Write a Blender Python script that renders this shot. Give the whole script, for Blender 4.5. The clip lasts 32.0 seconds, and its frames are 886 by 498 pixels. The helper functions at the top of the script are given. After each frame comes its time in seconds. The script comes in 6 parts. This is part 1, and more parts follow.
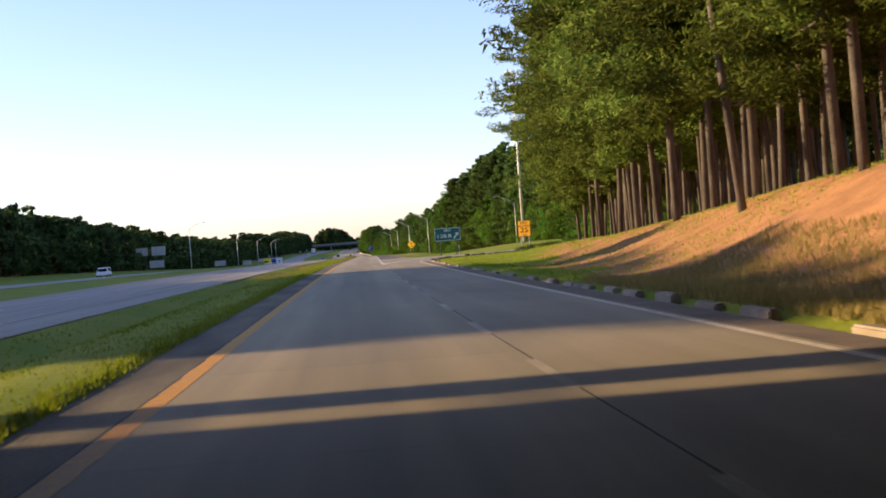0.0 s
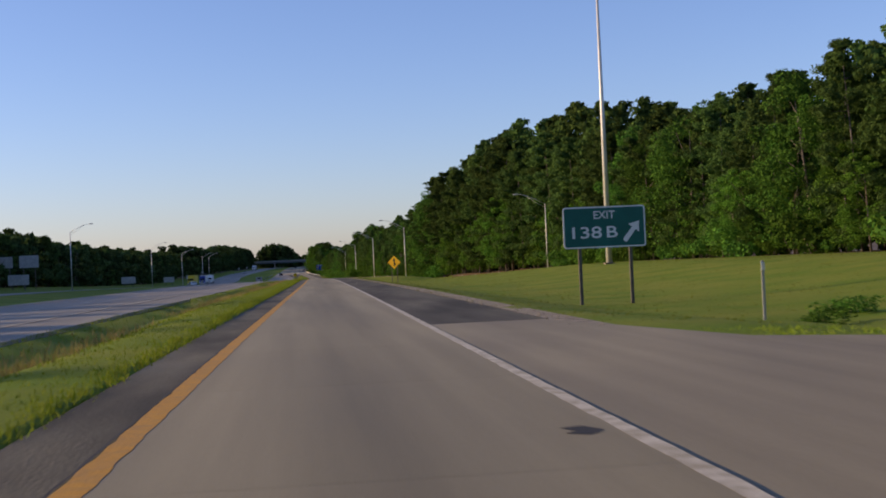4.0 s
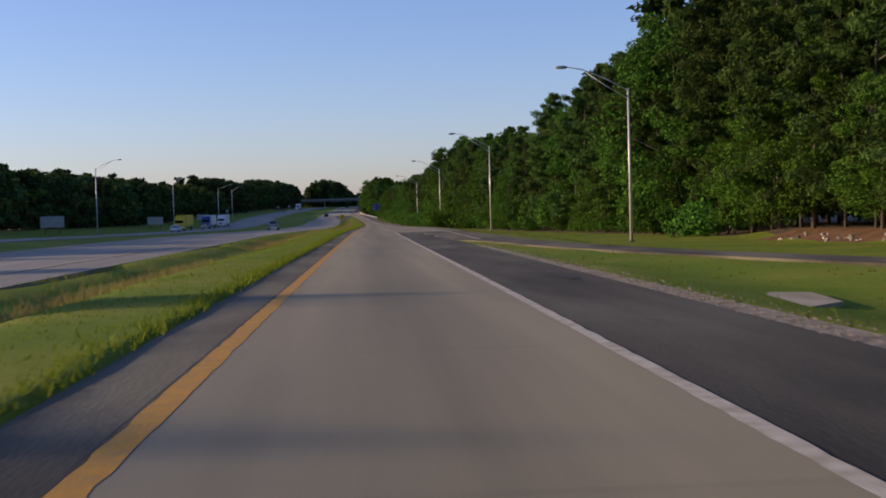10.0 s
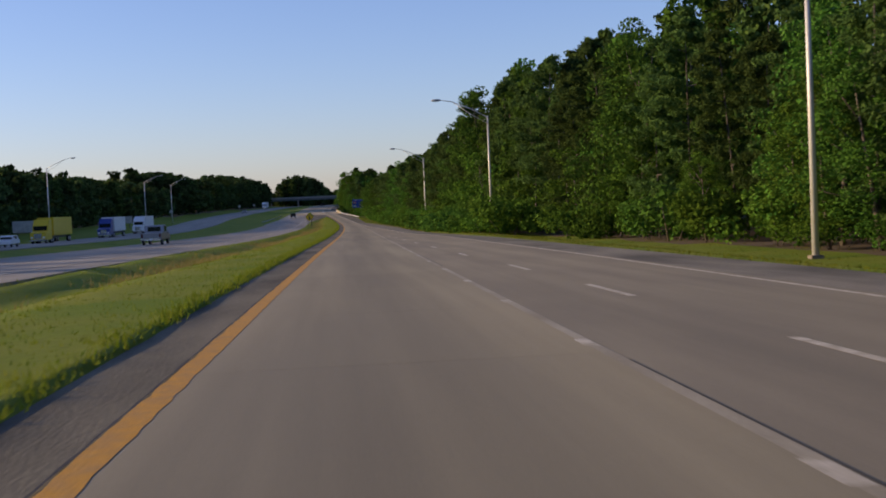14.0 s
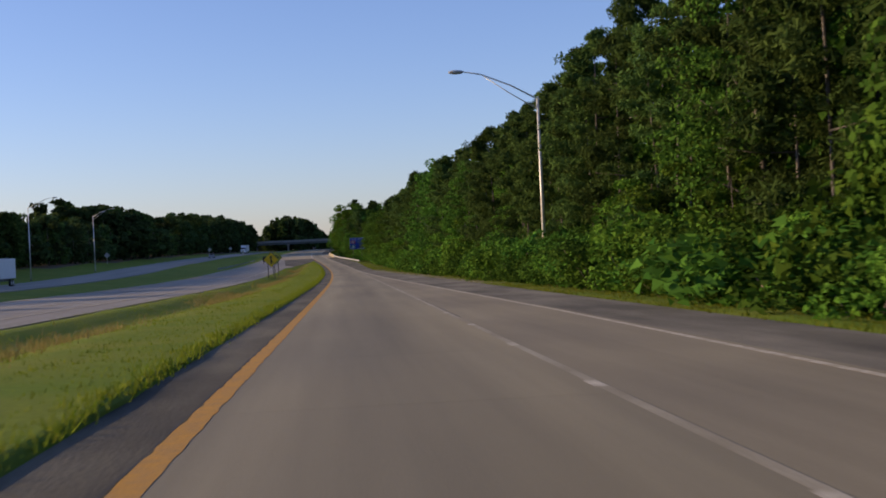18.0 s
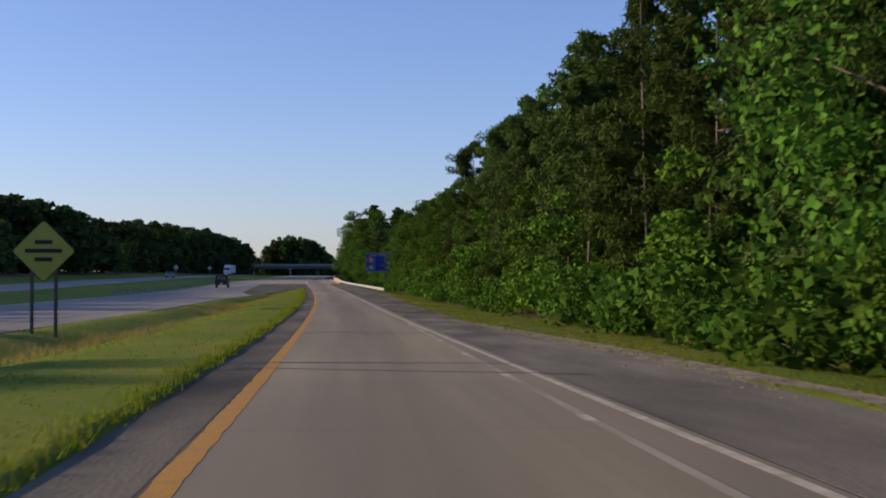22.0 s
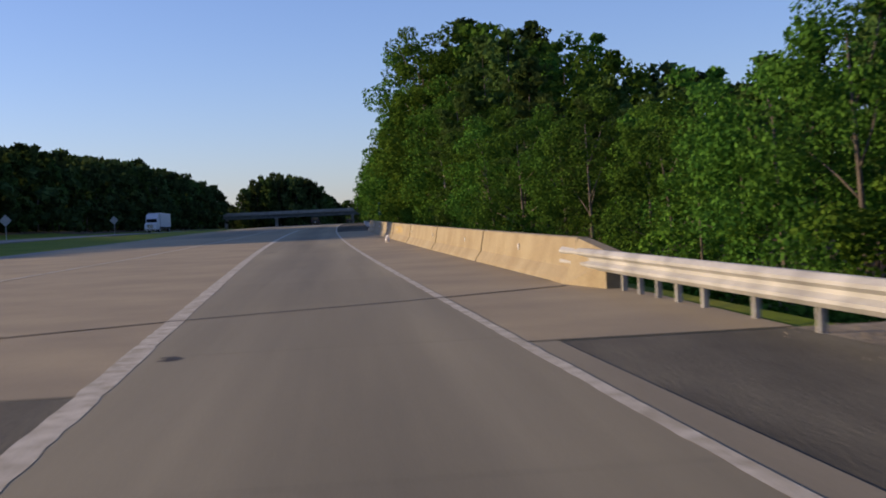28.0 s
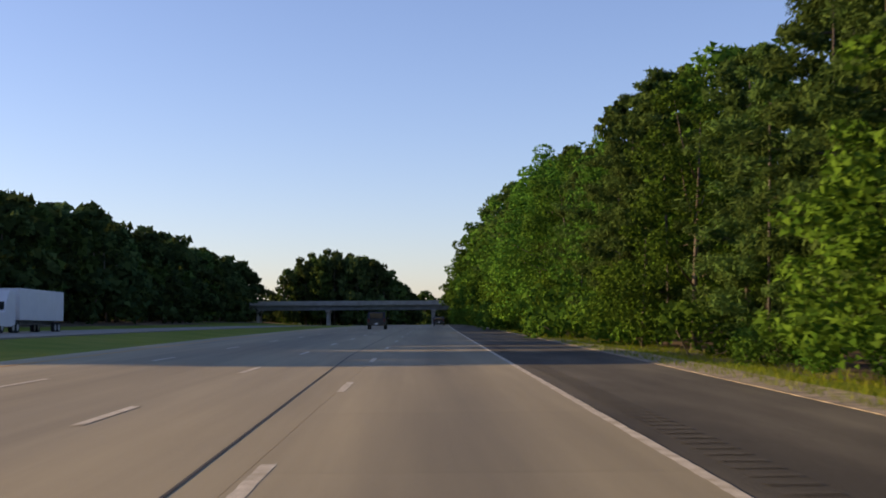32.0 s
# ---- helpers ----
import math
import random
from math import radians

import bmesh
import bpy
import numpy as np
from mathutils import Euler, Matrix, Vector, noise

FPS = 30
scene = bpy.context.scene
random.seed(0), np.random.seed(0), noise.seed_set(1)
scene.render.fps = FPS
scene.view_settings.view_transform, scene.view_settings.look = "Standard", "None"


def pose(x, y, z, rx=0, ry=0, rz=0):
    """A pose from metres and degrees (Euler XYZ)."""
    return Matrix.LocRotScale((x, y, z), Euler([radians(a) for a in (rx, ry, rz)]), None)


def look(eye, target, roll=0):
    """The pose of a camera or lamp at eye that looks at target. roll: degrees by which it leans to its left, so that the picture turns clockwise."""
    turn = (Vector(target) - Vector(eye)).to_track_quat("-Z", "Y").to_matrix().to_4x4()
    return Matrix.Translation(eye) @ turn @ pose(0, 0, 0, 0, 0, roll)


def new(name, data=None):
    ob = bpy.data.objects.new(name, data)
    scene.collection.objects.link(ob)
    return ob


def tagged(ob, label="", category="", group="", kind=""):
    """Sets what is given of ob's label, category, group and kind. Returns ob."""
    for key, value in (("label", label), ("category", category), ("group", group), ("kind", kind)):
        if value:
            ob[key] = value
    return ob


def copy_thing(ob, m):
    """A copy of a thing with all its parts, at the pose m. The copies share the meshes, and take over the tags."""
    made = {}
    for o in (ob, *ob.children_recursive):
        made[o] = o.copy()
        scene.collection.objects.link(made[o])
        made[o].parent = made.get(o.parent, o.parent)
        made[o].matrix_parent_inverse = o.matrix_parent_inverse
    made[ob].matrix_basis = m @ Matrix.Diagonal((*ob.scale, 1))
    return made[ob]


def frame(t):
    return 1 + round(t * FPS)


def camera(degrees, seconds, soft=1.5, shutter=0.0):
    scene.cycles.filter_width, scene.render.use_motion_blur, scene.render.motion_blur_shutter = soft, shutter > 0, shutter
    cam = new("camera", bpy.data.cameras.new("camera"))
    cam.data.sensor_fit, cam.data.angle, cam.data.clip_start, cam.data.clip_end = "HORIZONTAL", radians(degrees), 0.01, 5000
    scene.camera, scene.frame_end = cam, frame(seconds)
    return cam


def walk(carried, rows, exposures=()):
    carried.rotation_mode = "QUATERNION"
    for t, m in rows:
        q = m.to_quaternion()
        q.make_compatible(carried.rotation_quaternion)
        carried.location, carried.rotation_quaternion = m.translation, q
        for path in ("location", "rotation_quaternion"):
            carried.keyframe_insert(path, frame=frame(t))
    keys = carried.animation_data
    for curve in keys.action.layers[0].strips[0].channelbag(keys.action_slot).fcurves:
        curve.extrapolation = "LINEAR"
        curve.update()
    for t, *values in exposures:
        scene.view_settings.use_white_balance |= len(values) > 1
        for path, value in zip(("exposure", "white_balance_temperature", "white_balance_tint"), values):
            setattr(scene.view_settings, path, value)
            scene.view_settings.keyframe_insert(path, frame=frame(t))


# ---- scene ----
cam = camera(38.41, 32.0, soft=1.8, shutter=0.12)
# seconds, eye, turn about x, y, z
ROWS = [
    (0, 1.86, -19.17, 1.252, 89.76, 4.31, -4.02),
    (1, 1.88, 7.88, 1.221, 89.94, 2.56, -4.63),
    (2, 1.78, 35.05, 1.269, 90.95, 3.04, -5.21),
    (3, 1.78, 62.78, 1.300, 91.81, 1.83, -7.13),
    (3.5, 1.85, 76.90, 1.306, 91.34, 2.68, -6.63),
    (6, 2.79, 150.78, 1.248, 88.36, 1.57, -5.27),
    (7, 3.32, 180.82, 1.188, 88.28, 3.00, -5.17),
    (8, 3.63, 210.45, 1.150, 91.67, -0.42, -5.04),
    (8.3, 3.68, 219.29, 1.080, 89.63, -0.90, -4.50),
    (9, 4.03, 239.95, 1.055, 88.56, 0.89, -5.00),
    (10, 4.39, 269.89, 0.920, 88.09, 1.62, -3.91),
    (11, 4.65, 300.11, 0.750, 87.38, 1.13, -4.16),
    (12, 5.08, 330.04, 0.479, 87.17, 2.34, -4.36),
    (13, 5.43, 360.84, 0.218, 88.13, 2.81, -4.03),
    (14, 5.66, 392.81, -0.079, 87.98, 2.55, -4.85),
    (17, 6.97, 487.59, -1.100, 87.64, 2.34, -5.13),
    (18, 7.41, 520.67, -1.540, 90.08, 2.67, -4.95),
    (19, 7.72, 554.03, -1.832, 89.13, -0.12, -5.47),
    (20, 8.07, 587.44, -2.068, 90.73, 0.67, -5.17),
    (21, 8.28, 620.88, -2.298, 90.78, 0.47, -4.65),
    (21.3, 8.36, 630.87, -2.365, 92.33, 0.05, -5.40),
    (22, 8.40, 654.29, -2.451, 91.67, 0.04, -4.46),
    (23, 8.26, 688.11, -2.544, 89.93, -3.84, -4.69),
    (24, 7.90, 722.17, -2.497, 87.90, 0.10, -0.75),
    (24.5, 7.72, 739.37, -2.385, 88.01, 0.30, -2.02),
    (26.8, 5.56, 822.01, -1.627, 90.93, 2.83, -4.75),
    (27, 5.24, 829.55, -1.524, 89.81, 0.65, -4.05),
    (28, 3.93, 867.43, -0.982, 89.19, 2.70, -4.56),
    (29, 2.69, 905.72, -0.279, 90.82, 0.80, -4.66),
    (30, 1.70, 944.24, 0.352, 91.43, 2.24, -4.35),
    (31, 1.71, 982.87, 0.975, 92.21, 0.85, -3.43),
    (32, 1.55, 1021.52, 1.560, 93.66, 0.36, -1.51),
]
EXPOSURES = [(0.0, 1.2, 8000, 18), (0.5, 1.0, 8100, 18), (1.0, 0.84, 8000, 18), (2.0, 0.73, 8500, 21), (3.0, 0.46, 7700, 17), (6.0, 0.10, 6800, 16), (9.0, 0.14, 6850, 17), (12.0, 0.14, 7000, 17), (14.0, 0.2, 7100, 17), (20.0, 0.22, 7000, 16), (27.0, 0.18, 6850, 16), (29.0, 0.24, 7000, 16), (30.0, 0.5, 8700, 17), (30.8, 0.54, 8900, 17), (31.6, 0.56, 8500, 16), (32.0, 0.56, 8300, 16)]
walk(cam, [(t, pose(x, y, z, rx, ry, rz)) for t, x, y, z, rx, ry, rz in ROWS], EXPOSURES)

# ---------------------------------------------------------------- the road's line
KNOT = 60.0
HEADING = [0.007, -0.004, -0.421, -0.914, -0.88, -0.631, -0.551, -0.57, -0.799, -0.944, -0.718, -0.507, -0.002, 0.783, 1.582, 2.436, 1.954, 0.361, -0.579, -0.954, -1.288, -1.603]
GRADE = [-0.216, 0.012, 0.151, -0.127, -0.273, -0.22, -0.814, -0.794, -1.096, -1.237, -0.905, -0.786, -0.263, 0.314, 0.913, 1.457, 1.712, 1.692, 1.396, 1.118, 0.903, 0.719]
S0, DS = -600.0, 2.0
SS = np.arange(S0, 2600.0, DS)
_k = -60.0 + KNOT * np.arange(len(HEADING))
TH = np.radians(np.interp(SS, _k, HEADING))
_g = np.interp(SS, _k, GRADE) / 100.0
_g[SS > 1300] = 0.004
_g[SS < -60] = 0.0
CX = np.cumsum(-np.sin(TH)) * DS
CY = np.cumsum(np.cos(TH)) * DS
CZ = np.cumsum(_g) * DS
_i0 = int(round(-S0 / DS))
CX, CY, CZ = CX - CX[_i0], CY - CY[_i0], CZ - CZ[_i0]


def at(s, l, z=0.0):
    """The place s metres along the road, l metres to the right of the ramp road's yellow line, z metres over the pavement."""
    t = np.interp(s, SS, TH)
    return (float(np.interp(s, SS, CX) + l * np.cos(t)), float(np.interp(s, SS, CY) + l * np.sin(t)), float(np.interp(s, SS, CZ) + z))


def ats(s, l, z):
    t = np.interp(s, SS, TH)
    return np.stack([np.interp(s, SS, CX) + l * np.cos(t), np.interp(s, SS, CY) + l * np.sin(t), np.interp(s, SS, CZ) + z], -1)


def turn(s):
    """The road's heading at s, in degrees."""
    return float(np.degrees(np.interp(s, SS, TH)))


def line(knots):
    a = np.array(knots, float)
    return lambda s: np.interp(s, a[:, 0], a[:, 1])


# ---------------------------------------------------------------- world, sun
SUN_AZ, SUN_EL = 278.0, 13.0
world = bpy.data.worlds.new("sky")
scene.world = world
world.use_nodes = True
wn = world.node_tree
sky = wn.nodes.new("ShaderNodeTexSky")
sky.sky_type = "NISHITA"
sky.sun_disc = False
sky.sun_elevation, sky.sun_rotation = radians(SUN_EL), radians(SUN_AZ)
sky.altitude, sky.air_density, sky.dust_density, sky.ozone_density = 300, 1.0, 0.7, 4.0
haze = wn.nodes.new("ShaderNodeMix")
haze.data_type, haze.blend_type = "RGBA", "MULTIPLY"
haze.inputs["Factor"].default_value = 1.0
haze.inputs["B"].default_value = (1.09, 1.0, 1.20, 1)
wn.links.new(sky.outputs[0], haze.inputs["A"])
wn.links.new(haze.outputs["Result"], wn.nodes["Background"].inputs[0])
wn.nodes["Background"].inputs[1].default_value = 0.155
_sd = Vector((math.sin(radians(SUN_AZ)) * math.cos(radians(SUN_EL)), math.cos(radians(SUN_AZ)) * math.cos(radians(SUN_EL)), math.sin(radians(SUN_EL))))
sun = new("sun", bpy.data.lights.new("sun", "SUN"))
sun.data.energy, sun.data.angle, sun.data.color = 5.0, radians(0.6), (1.0, 0.775, 0.48)
sun.matrix_world = look((0, 0, 60), Vector((0, 0, 60)) - _sd)


# ---------------------------------------------------------------- materials
def material(name, base, rough=0.85, var=0.25, scale=1.2, fine=18.0, bump=0.3, metal=0.0, alt=None, per_piece=0.0, stretch=(1, 1, 1), spec=0.4, oil=0.0, streak=0.0):
    """A surface with stains at one scale and grain at another. oil: how dark the oil drip band down a lane's middle is."""
    m = bpy.data.materials.new(name)
    m.use_nodes = True
    n, k = m.node_tree.nodes, m.node_tree.links
    b = n["Principled BSDF"]
    b.inputs["Roughness"].default_value, b.inputs["Metallic"].default_value = rough, metal
    b.inputs["Specular IOR Level"].default_value = spec
    geo = n.new("ShaderNodeNewGeometry")
    mp = n.new("ShaderNodeMapping")
    mp.inputs["Scale"].default_value = stretch
    k.new(geo.outputs["Position"], mp.inputs["Vector"])
    big, small = n.new("ShaderNodeTexNoise"), n.new("ShaderNodeTexNoise")
    big.inputs["Scale"].default_value, big.inputs["Detail"].default_value = scale, 5
    small.inputs["Scale"].default_value, small.inputs["Detail"].default_value = fine, 4
    k.new(mp.outputs[0], big.inputs["Vector"])
    k.new(geo.outputs["Position"], small.inputs["Vector"])
    mix = n.new("ShaderNodeMix")
    mix.data_type = "RGBA"
    c2 = alt or tuple(c * (1 - var) for c in base)
    mix.inputs["A"].default_value, mix.inputs["B"].default_value = (*base, 1), (*c2, 1)
    ramp = n.new("ShaderNodeMapRange")
    ramp.inputs[1].default_value, ramp.inputs[2].default_value = 0.35, 0.65
    k.new(big.outputs[0], ramp.inputs[0])
    k.new(ramp.outputs[0], mix.inputs["Factor"])
    mul = n.new("ShaderNodeMix")
    mul.data_type, mul.blend_type = "RGBA", "OVERLAY"
    mul.inputs["Factor"].default_value = var
    k.new(mix.outputs["Result"], mul.inputs["A"])
    k.new(small.outputs["Color"], mul.inputs["B"])
    sat = n.new("ShaderNodeRGBToBW")
    k.new(small.outputs["Color"], sat.inputs[0])
    k.new(sat.outputs[0], mul.inputs["B"])
    out = mul.outputs["Result"]
    if per_piece:
        info = n.new("ShaderNodeObjectInfo")
        hsv = n.new("ShaderNodeHueSaturation")
        mr = n.new("ShaderNodeMapRange")
        mr.inputs[3].default_value, mr.inputs[4].default_value = 1 - per_piece, 1 + per_piece
        k.new(info.outputs["Random"], mr.inputs[0])
        k.new(mr.outputs[0], hsv.inputs["Value"])
        k.new(out, hsv.inputs["Color"])
        out = hsv.outputs[0]
    if oil:
        uv = n.new("ShaderNodeUVMap")
        sep = n.new("ShaderNodeSeparateXYZ")
        k.new(uv.outputs[0], sep.inputs[0])
        c = n.new("ShaderNodeMath")
        c.operation = "SUBTRACT"
        c.inputs[1].default_value = 0.5
        k.new(sep.outputs[0], c.inputs[0])
        a = n.new("ShaderNodeMath")
        a.operation = "ABSOLUTE"
        k.new(c.outputs[0], a.inputs[0])
        j = n.new("ShaderNodeMath")
        j.operation = "MULTIPLY_ADD"
        j.inputs[1].default_value, j.inputs[2].default_value = 0.18, -0.09
        k.new(big.outputs[0], j.inputs[0])
        e = n.new("ShaderNodeMath")
        k.new(a.outputs[0], e.inputs[0])
        k.new(j.outputs[0], e.inputs[1])
        band = n.new("ShaderNodeMapRange")
        band.interpolation_type = "SMOOTHERSTEP"
        band.inputs[1].default_value, band.inputs[2].default_value = 0.02, 0.34
        band.inputs[3].default_value, band.inputs[4].default_value = 1 - oil, 1.0
        k.new(e.outputs[0], band.inputs[0])
        dk = n.new("ShaderNodeMix")
        dk.data_type, dk.blend_type = "RGBA", "MULTIPLY"
        dk.inputs["Factor"].default_value = 1.0
        k.new(out, dk.inputs["A"])
        k.new(band.outputs[0], dk.inputs["B"])
        out = dk.outputs["Result"]
    if streak:
        st = n.new("ShaderNodeMapping")
        st.inputs["Scale"].default_value = (1, 0.025, 1)
        k.new(geo.outputs["Position"], st.inputs["Vector"])
        sn = n.new("ShaderNodeTexNoise")
        sn.inputs["Scale"].default_value, sn.inputs["Detail"].default_value = 1.9, 4
        k.new(st.outputs[0], sn.inputs["Vector"])
        sr = n.new("ShaderNodeMapRange")
        sr.inputs[1].default_value, sr.inputs[2].default_value = 0.3, 0.7
        sr.inputs[3].default_value, sr.inputs[4].default_value = 1 - streak, 1 + streak
        k.new(sn.outputs[0], sr.inputs[0])
        sm = n.new("ShaderNodeMix")
        sm.data_type, sm.blend_type = "RGBA", "MULTIPLY"
        sm.inputs["Factor"].default_value = 1.0
        k.new(out, sm.inputs["A"])
        k.new(sr.outputs[0], sm.inputs["B"])
        out = sm.outputs["Result"]
    k.new(out, b.inputs["Base Color"])
    if bump:
        bp = n.new("ShaderNodeBump")
        bp.inputs["Strength"].default_value, bp.inputs["Distance"].default_value = bump, 0.02
        k.new(small.outputs[0], bp.inputs["Height"])
        k.new(bp.outputs[0], b.inputs["Normal"])
    return m


def leaf_material(name, c1, c2, trans=0.26):
    m = bpy.data.materials.new(name)
    m.use_nodes = True
    n, k = m.node_tree.nodes, m.node_tree.links
    n.remove(n["Principled BSDF"])
    geo, info = n.new("ShaderNodeNewGeometry"), n.new("ShaderNodeObjectInfo")
    mix = n.new("ShaderNodeMix")
    mix.data_type = "RGBA"
    mix.inputs["A"].default_value, mix.inputs["B"].default_value = (*c1, 1), (*c2, 1)
    k.new(geo.outputs["Random Per Island"], mix.inputs["Factor"])
    hsv = n.new("ShaderNodeHueSaturation")
    mr, mh = n.new("ShaderNodeMapRange"), n.new("ShaderNodeMapRange")
    mr.inputs[3].default_value, mr.inputs[4].default_value = 0.55, 1.35
    mh.inputs[3].default_value, mh.inputs[4].default_value = 0.485, 0.515
    tone, add, fr = n.new("ShaderNodeAttribute"), n.new("ShaderNodeMath"), n.new("ShaderNodeMath")
    tone.attribute_name, fr.operation = "tone", "FRACT"
    k.new(info.outputs["Random"], add.inputs[0])
    k.new(tone.outputs["Fac"], add.inputs[1])
    k.new(add.outputs[0], fr.inputs[0])
    k.new(fr.outputs[0], mr.inputs[0])
    k.new(fr.outputs[0], mh.inputs[0])
    k.new(mr.outputs[0], hsv.inputs["Value"])
    k.new(mh.outputs[0], hsv.inputs["Hue"])
    k.new(mix.outputs["Result"], hsv.inputs["Color"])
    d, t, s = n.new("ShaderNodeBsdfDiffuse"), n.new("ShaderNodeBsdfTranslucent"), n.new("ShaderNodeMixShader")
    s.inputs[0].default_value = trans
    k.new(hsv.outputs[0], d.inputs[0])
    k.new(hsv.outputs[0], t.inputs[0])
    k.new(d.outputs[0], s.inputs[1])
    k.new(t.outputs[0], s.inputs[2])
    k.new(s.outputs[0], n["Material Output"].inputs[0])
    return m


M = {}
M["concrete"] = material("worn_concrete", (0.300, 0.257, 0.157), 0.80, 0.28, 0.35, 60, 0.12, alt=(0.220, 0.193, 0.126), per_piece=0.04, stretch=(1, 0.12, 1), oil=0.23, streak=0.13)
M["bridge"] = material("bridge_deck_concrete", (0.36, 0.288, 0.170), 0.82, 0.3, 0.5, 40, 0.15, alt=(0.28, 0.226, 0.140))
M["ramp"] = material("ramp_concrete", (0.275, 0.237, 0.155), 0.85, 0.32, 0.4, 50, 0.15, alt=(0.21, 0.182, 0.125), stretch=(1, 0.3, 1), streak=0.12)
M["asphalt"] = material("grey_asphalt", (0.150, 0.134, 0.092), 0.92, 0.75, 0.6, 26, 0.6, stretch=(1, 0.25, 1), streak=0.15)
M["pale_asphalt"] = material("bleached_asphalt", (0.215, 0.196, 0.150), 0.9, 0.6, 0.6, 26, 0.6, stretch=(1, 0.25, 1), streak=0.15)
M["dark_asphalt"] = material("dark_patched_asphalt", (0.100, 0.091, 0.066), 0.92, 0.75, 0.5, 26, 0.6, stretch=(1, 0.2, 1), streak=0.18)
M["main"] = material("far_lanes_concrete", (0.27, 0.245, 0.20), 0.8, 0.25, 0.2, 20, 0.1, stretch=(1, 0.08, 1), streak=0.12)
M["yellow"] = material("worn_yellow_paint", (0.54, 0.262, 0.014), 0.75, 0.6, 6.0, 40, 0.2, alt=(0.42, 0.225, 0.045))
M["white"] = material("worn_white_paint", (0.58, 0.535, 0.43), 0.8, 0.55, 5.0, 40, 0.2, alt=(0.36, 0.315, 0.225))
M["grass"] = material("mown_grass", (0.115, 0.180, 0.015), 0.95, 0.5, 0.22, 9, 0.8, alt=(0.190, 0.212, 0.029), spec=0.1)
M["straw"] = material("pine_straw", (0.37, 0.190, 0.092), 0.95, 0.6, 0.9, 14, 1.0, alt=(0.26, 0.135, 0.065), spec=0.1)
M["dry"] = material("dry_bank_grass", (0.27, 0.20, 0.085), 0.95, 0.5, 0.7, 9, 1.0, alt=(0.17, 0.15, 0.05), spec=0.1)
M["gravel"] = material("pale_gravel", (0.34, 0.285, 0.205), 0.95, 0.7, 2.5, 16, 1.0, alt=(0.17, 0.145, 0.11))
M["dirt"] = material("forest_floor", (0.075, 0.055, 0.032), 0.95, 0.5, 0.6, 8, 1.0, alt=(0.12, 0.075, 0.04))
M["kerb"] = material("kerb_concrete", (0.24, 0.205, 0.155), 0.9, 0.5, 1.8, 22, 0.6, alt=(0.17, 0.14, 0.10), per_piece=0.2)
M["barrier"] = material("stained_barrier_concrete", (0.31, 0.262, 0.165), 0.85, 0.4, 1.1, 20, 0.4, alt=(0.245, 0.195, 0.115))
M["galv"] = material("galvanised_steel", (0.43, 0.435, 0.425), 0.6, 0.35, 1.5, 30, 0.1, metal=0.1)
M["pole"] = material("aluminium_pole", (0.60, 0.59, 0.55), 0.5, 0.15, 0.8, 30, 0.05, metal=0.3)
M["post"] = material("dark_sign_post", (0.11, 0.10, 0.08), 0.7, 0.3, 3, 30, 0.1)
M["signback"] = material("sign_aluminium", (0.45, 0.45, 0.43), 0.55, 0.2, 2, 30, 0.05, metal=0.4)
M["green"] = material("green_sign_sheeting", (0.0, 0.12, 0.10), 0.45, 0.15, 1.5, 20, 0.0)
M["blue"] = material("blue_sign_sheeting", (0.004, 0.038, 0.32), 0.45, 0.15, 1.5, 20, 0.0)
M["sign_yellow"] = material("yellow_sign_sheeting", (0.95, 0.52, 0.012), 0.45, 0.12, 1.5, 20, 0.0)
M["sign_orange"] = material("amber_sign_sheeting", (0.95, 0.43, 0.012), 0.45, 0.12, 1.5, 20, 0.0)
M["sign_faded"] = material("faded_yellow_green_sheeting", (0.42, 0.39, 0.06), 0.5, 0.12, 1.5, 20, 0.0)
M["sign_white"] = material("white_sign_sheeting", (0.75, 0.76, 0.74), 0.45, 0.08, 1.5, 20, 0.0)
M["black"] = material("black_legend", (0.015, 0.014, 0.013), 0.5, 0.1, 2, 20, 0.0)
M["red"] = material("red_panel", (0.30, 0.012, 0.018), 0.5, 0.1, 2, 20, 0.0)
M["bark"] = material("pine_bark", (0.125, 0.112, 0.098), 0.95, 0.6, 3.0, 14, 1.0, alt=(0.05, 0.043, 0.037), stretch=(1, 1, 0.25))
M["bark2"] = material("grey_bark", (0.15, 0.125, 0.10), 0.95, 0.45, 3.0, 14, 0.8, alt=(0.08, 0.068, 0.055), stretch=(1, 1, 0.3))
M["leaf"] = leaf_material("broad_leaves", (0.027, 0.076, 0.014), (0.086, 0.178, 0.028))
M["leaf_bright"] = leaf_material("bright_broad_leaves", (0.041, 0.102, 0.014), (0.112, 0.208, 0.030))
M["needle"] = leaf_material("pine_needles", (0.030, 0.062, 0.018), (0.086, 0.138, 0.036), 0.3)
# Brighter copy of the pine needles; sunlight on the bank stand put into colour.
M["needle_sunlit"] = leaf_material("sunny_pine_needles", (0.055, 0.096, 0.021), (0.135, 0.185, 0.042), 0.35)
# Far leaves: the wood's backlit shade and distance haze are in this colour.
M["leaf_shade_haze"] = leaf_material("deep_green_leaves", (0.026, 0.050, 0.020), (0.072, 0.108, 0.036), 0.18)
M["blade"] = leaf_material("grass_blades", (0.112, 0.176, 0.014), (0.225, 0.248, 0.036), 0.3)
M["dry_blade"] = leaf_material("dry_grass_blades", (0.34, 0.26, 0.11), (0.20, 0.19, 0.06), 0.35)
M["paint_silver"] = material("silver_car_paint", (0.30, 0.30, 0.31), 0.3, 0.06, 1, 20, 0.0, metal=0.5)
M["paint_dark"] = material("charcoal_car_paint", (0.035, 0.037, 0.042), 0.25, 0.06, 1, 20, 0.0, metal=0.3)
